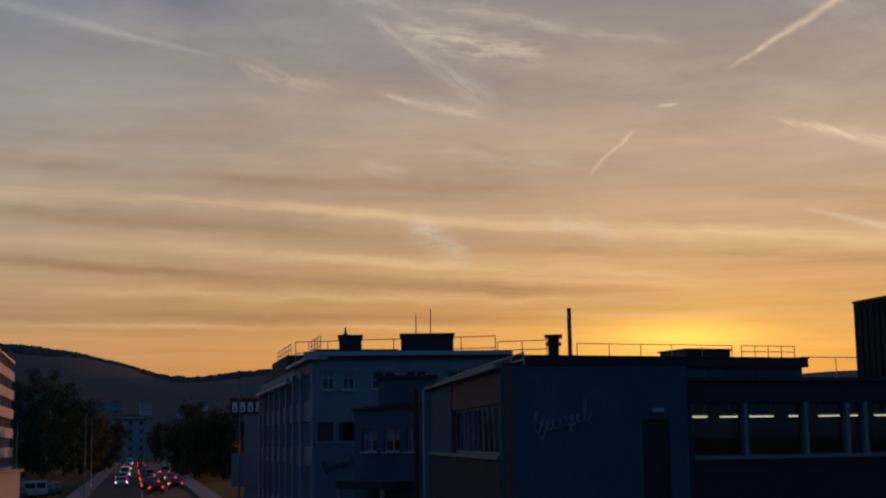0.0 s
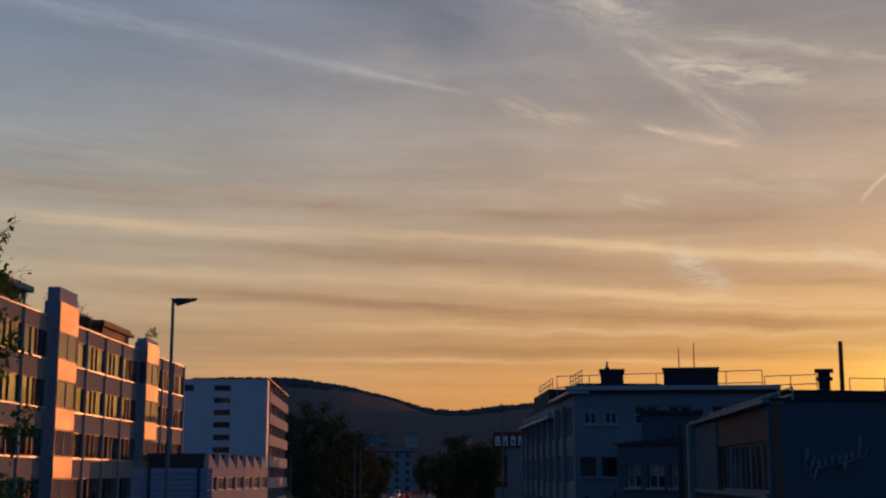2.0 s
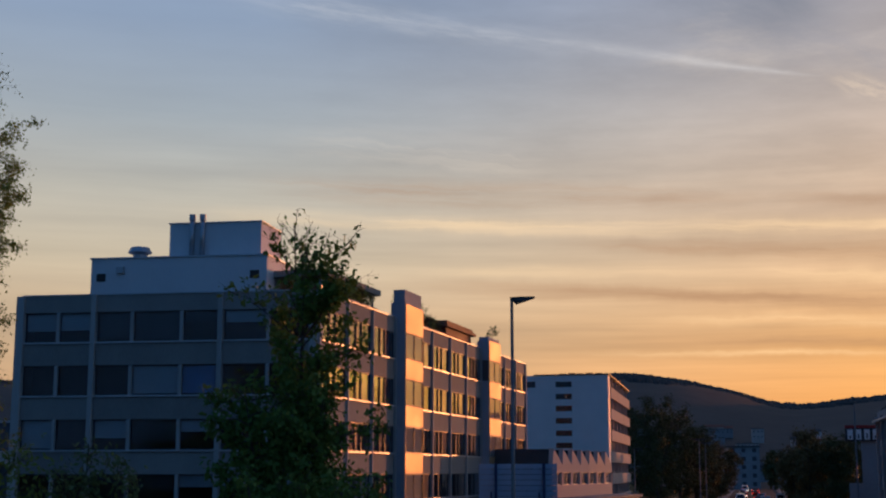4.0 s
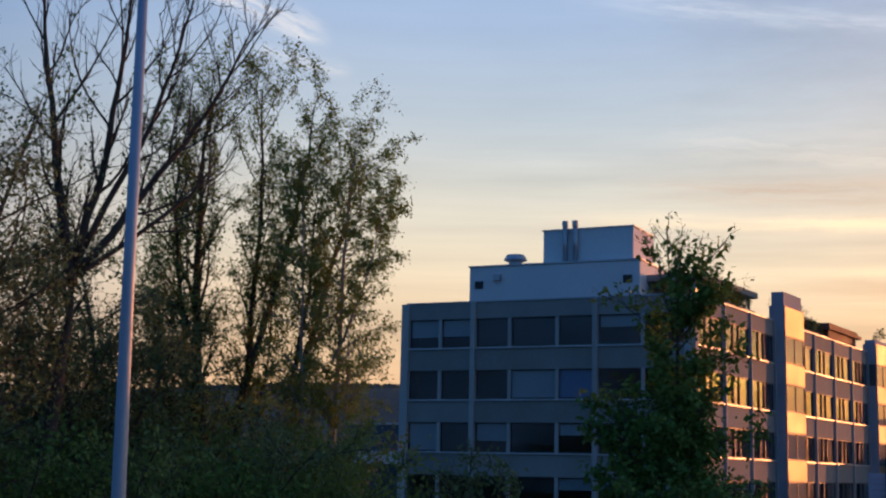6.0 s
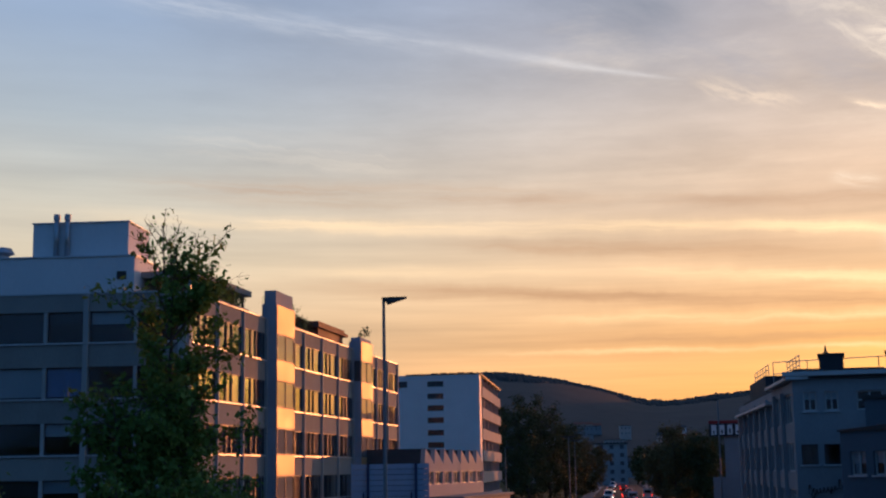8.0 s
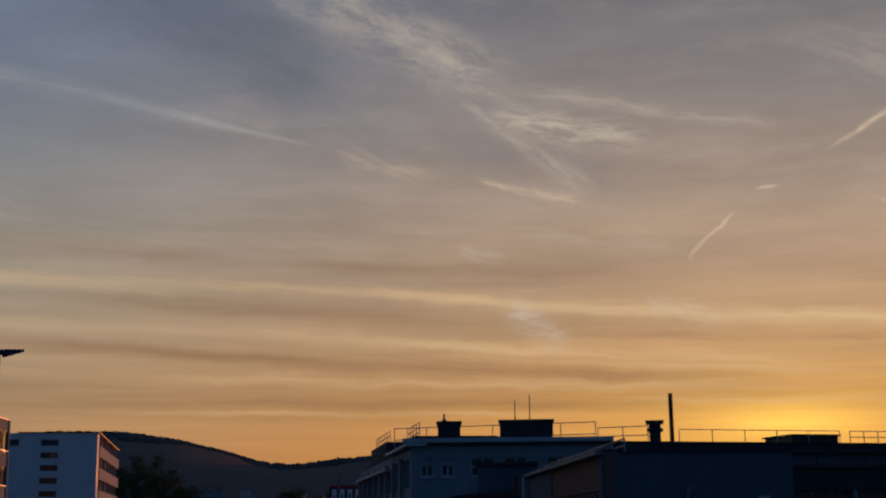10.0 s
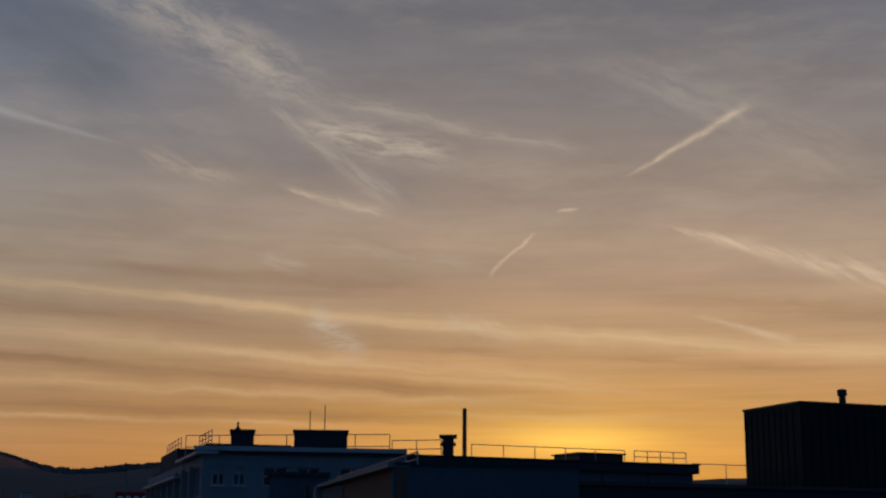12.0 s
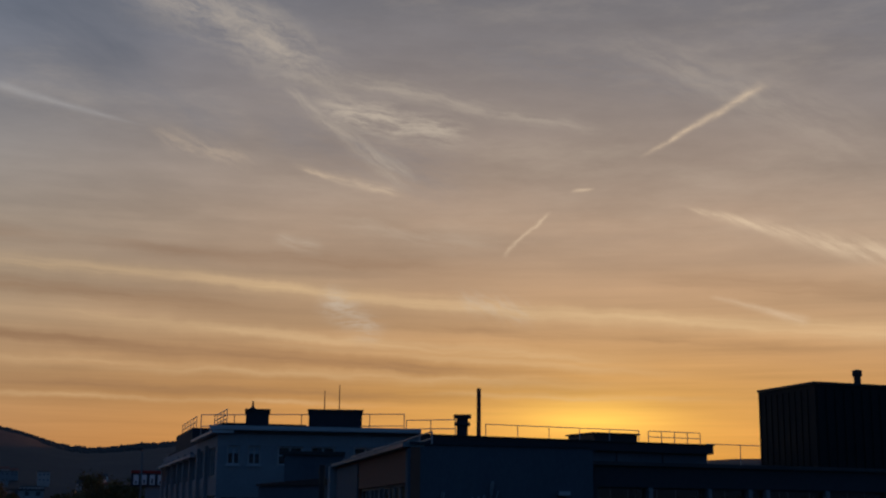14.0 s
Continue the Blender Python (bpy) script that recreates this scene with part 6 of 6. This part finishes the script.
def car(paint, label, van=False, lights=True, category="car"):
    c = thing("van" if van else "car", label, category, group="road traffic")
    if van:
        out = [(-2.5, 0.35), (2.4, 0.35), (2.5, 0.9), (2.3, 1.15), (1.6, 2.0), (-2.45, 2.1), (-2.5, 0.9)]
    else:
        out = [(-2.15, 0.3), (2.1, 0.3), (2.2, 0.7), (1.9, 0.9), (1.0, 0.97), (0.35, 1.45), (-1.2, 1.48), (-1.95, 1.0), (-2.2, 0.9)]
    part("body", profile_body(out, 0.9), paint, c)
    for y0, y1, z0, z1, nm in (((1.62, 2.2, 1.25, 1.92, "windscreen"), (-2.53, -2.49, 1.2, 1.8, "rear_window")) if van else
                               ((0.5, 0.98, 1.02, 1.38, "windscreen"), (-1.92, -1.3, 1.05, 1.42, "rear_window"))):
        bm = bmesh.new()
        sl = 1 if nm == "windscreen" else -1
        if van and nm == "rear_window":
            hexa(bm, [Vector((x, y, z)) for z in (z0, z1) for x, y in ((-0.65, y0), (0.65, y0), (0.65, y1), (-0.65, y1))])
        else:
            ya, yb = (y1, y0) if sl > 0 else (y0, y1)
            hexa(bm, [Vector((-0.7, ya, z0)), Vector((0.7, ya, z0)), Vector((0.7, ya + 0.05 * sl, z0)), Vector((-0.7, ya + 0.05 * sl, z0)),
                      Vector((-0.62, yb, z1)), Vector((0.62, yb, z1)), Vector((0.62, yb + 0.05 * sl, z1)), Vector((-0.62, yb + 0.05 * sl, z1))])
        bmesh.ops.recalc_face_normals(bm, faces=bm.faces)
        part(nm, bm, CARGLASS, c, "dark glass")
    for x in (-0.82, 0.82):
        for y in (-1.35, 1.35):
            bm = bmesh.new()
            tube(bm, [(x - 0.1, y, 0.32), (x + 0.1, y, 0.32)], [0.32, 0.32], 14)
            w = part("wheel", bm, TYRE, c, "black tyre")
            bm = bmesh.new()
            tube(bm, [(x - 0.105, y, 0.32), (x + 0.105, y, 0.32)], [0.18, 0.18], 10)
            part("rim", bm, STEEL, w)
        for y, mat, nm, z in ((-2.22 if not van else -2.52, TAIL, "tail_light", 0.86), (2.2 if not van else 2.5, HEAD, "headlight", 0.68)):
            bm = bmesh.new()
            hexa(bm, [Vector((x + a, y + b, z + q)) for q in (-0.1, 0.1) for a, b in ((-0.13, -0.04), (0.13, -0.04), (0.13, 0.04), (-0.13, 0.04))])
            bmesh.ops.recalc_face_normals(bm, faces=bm.faces)
            part(nm, bm, mat if lights else STEEL, c, "lit " + nm.replace("_", " ") if lights else "")
    return c


def paint(name, col, rough=0.3):
    return surface(name, tuple(v * 0.85 for v in col), col, 1.0, rough, bump=0.0, spec=0.6)


CARS = [car(paint("red_car_paint", (0.3, 0.02, 0.02)), "dark red car with glowing tail lights on the road"),
        car(paint("black_car_paint", (0.02, 0.02, 0.025)), "black car with glowing lights on the road"),
        car(paint("silver_car_paint", (0.4, 0.41, 0.43)), "silver car with glowing lights on the road"),
        car(paint("white_van_paint", (0.6, 0.6, 0.6)), "white van with glowing lights on the road", True, category="van")]
PARKED = [car(paint("white_parked_paint", (0.6, 0.6, 0.6)), "white parked van beside the trees", True, False, "van"),
          car(paint("grey_parked_paint", (0.2, 0.21, 0.23)), "grey parked car beside the trees", False, False)]
RZ = -ROAD_AZ
spots = []
for k, s in enumerate((118, 127, 137, 146, 158, 170, 184, 200, 222, 250, 290, 340)):
    spots.append((CARS[(0, 1, 0, 2, 1, 0, 3, 1, 0, 2, 0, 1)[k]], s, 1.3 + (0.9 if k % 3 == 0 else 0.0) - 0.004 * s, RZ))
for k, s in enumerate((150, 176, 205, 232, 262, 300, 350, 420)):
    spots.append((CARS[(2, 1, 3, 2, 1, 2, 3, 1)[k]], s, -3.0 - 0.3 * (k % 2), RZ + 180))
for k, s in enumerate((133, 165, 212)):
    spots.append((CARS[(1, 2, 3)[k]], s, 4.6, RZ))
first = set()
for src, s, n, rz in spots:
    p = ROAD.at(s, n, 0.062)
    m = pose(p.x, p.y, p.z, 0, 0, rz)
    if id(src) not in first:
        first.add(id(src))
        src.matrix_world = m
    else:
        copy_thing(src, m)
for k, (az, d) in enumerate(((-16.85, 178), (-16.55, 182), (-17.25, 176), (-18.0, 172), (-17.6, 172), (-16.3, 188))):
    p = polar(az, d, 0.002)
    m = pose(p.x, p.y, p.z, 0, 0, RZ + 8)
    if k < 2:
        PARKED[k].matrix_world = m
    else:
        copy_thing(PARKED[0 if k < 4 else 1], m)

# ------------------------------------------------------------------ distant town
def town_house(az, d, w, dep, h, mat, floors, pitched, foot=0.0):
    b = thing("apartment_house" if not pitched else "town_house", "distant pale apartment house with rows of windows" if not pitched else "distant pale house with dark pitched roof", "house", group="distant houses")
    a = polar(az, d)
    F = Face(a.xy, Vector((math.cos(radians(az - 6)), -math.sin(radians(az - 6)))))
    h += foot
    fpart("wall", F, (0, w, -dep, 0, foot - 4.0 if foot else -0.2, h), mat, b)
    if pitched:
        bm = bmesh.new()
        pts = [F.at(-0.5, 0.5, h), F.at(w + 0.5, 0.5, h), F.at(w + 0.5, -dep - 0.5, h), F.at(-0.5, -dep - 0.5, h), F.at(-0.5, -dep / 2, h + 3.2), F.at(w + 0.5, -dep / 2, h + 3.2)]
        v = [bm.verts.new(p + Vector((0, 0, 0.01))) for p in pts]
        for q in ((0, 1, 5, 4), (2, 3, 4, 5), (1, 2, 5), (3, 0, 4), (3, 2, 1, 0)):
            bm.faces.new([v[i] for i in q])
        bmesh.ops.recalc_face_normals(bm, faces=bm.faces)
        part("roof", bm, RUST if int(az * 10) % 2 else ROOF_FELT, b)
    else:
        fpart("roof", F, (-0.3, w + 0.3, -dep, 0.3, h + 0.003, h + 0.5), ROOF_FELT, b)
    nw = max(2, int(w / 3.2))
    for f in range(floors):
        for k in range(nw):
            s = (k + 0.5) * w / nw
            z = foot + (h - foot) * (f + 0.45) / floors
            fpart("window", F, (s - 0.7, s + 0.7, 0.003, 0.05, z - 0.1, z + 1.3), FRAME, b)


town_house(-13.9, 480, 11, 12, 14.5, PLASTER, 5, False)
rt = random.Random(8)
for i in range(34):
    az = rt.uniform(-18.5, -8.4)
    d = rt.uniform(520, 1050)
    if abs(az + 12.9) < 0.5:
        continue
    town_house(az, d, rt.uniform(9, 20), rt.uniform(9, 12), rt.choice((6, 8, 10, 13)), rt.choice((PLASTER, PLASTER, XP)), 3, rt.random() < 0.6)
for i in range(46):
    az, d = rt.uniform(-19, -7.5), rt.uniform(1110, 1480)
    town_house(az, d, rt.uniform(8, 22), rt.uniform(8, 11), rt.choice((6, 8, 11)), rt.choice((PLASTER, XP, WHITE_PAINT)), 2, rt.random() < 0.6, slope_height(az, d))
for i in range(26):
    az, d = rt.uniform(-18, -8.5), rt.uniform(420, 1000)
    if abs(az + 12.9) > 0.6:
        tree("distant_tree", "distant dark rounded tree among the houses", polar(az, d), rt.uniform(8, 13), 300 + i, start=0.15, ang=60, reach=0.3, levels=(9, 4, 1), leaves=700, size=1.3,
             leaf_mat=LEAF_SHADE, radius=0.3, shape=0.4, scatter=1.6, twig=0.06)
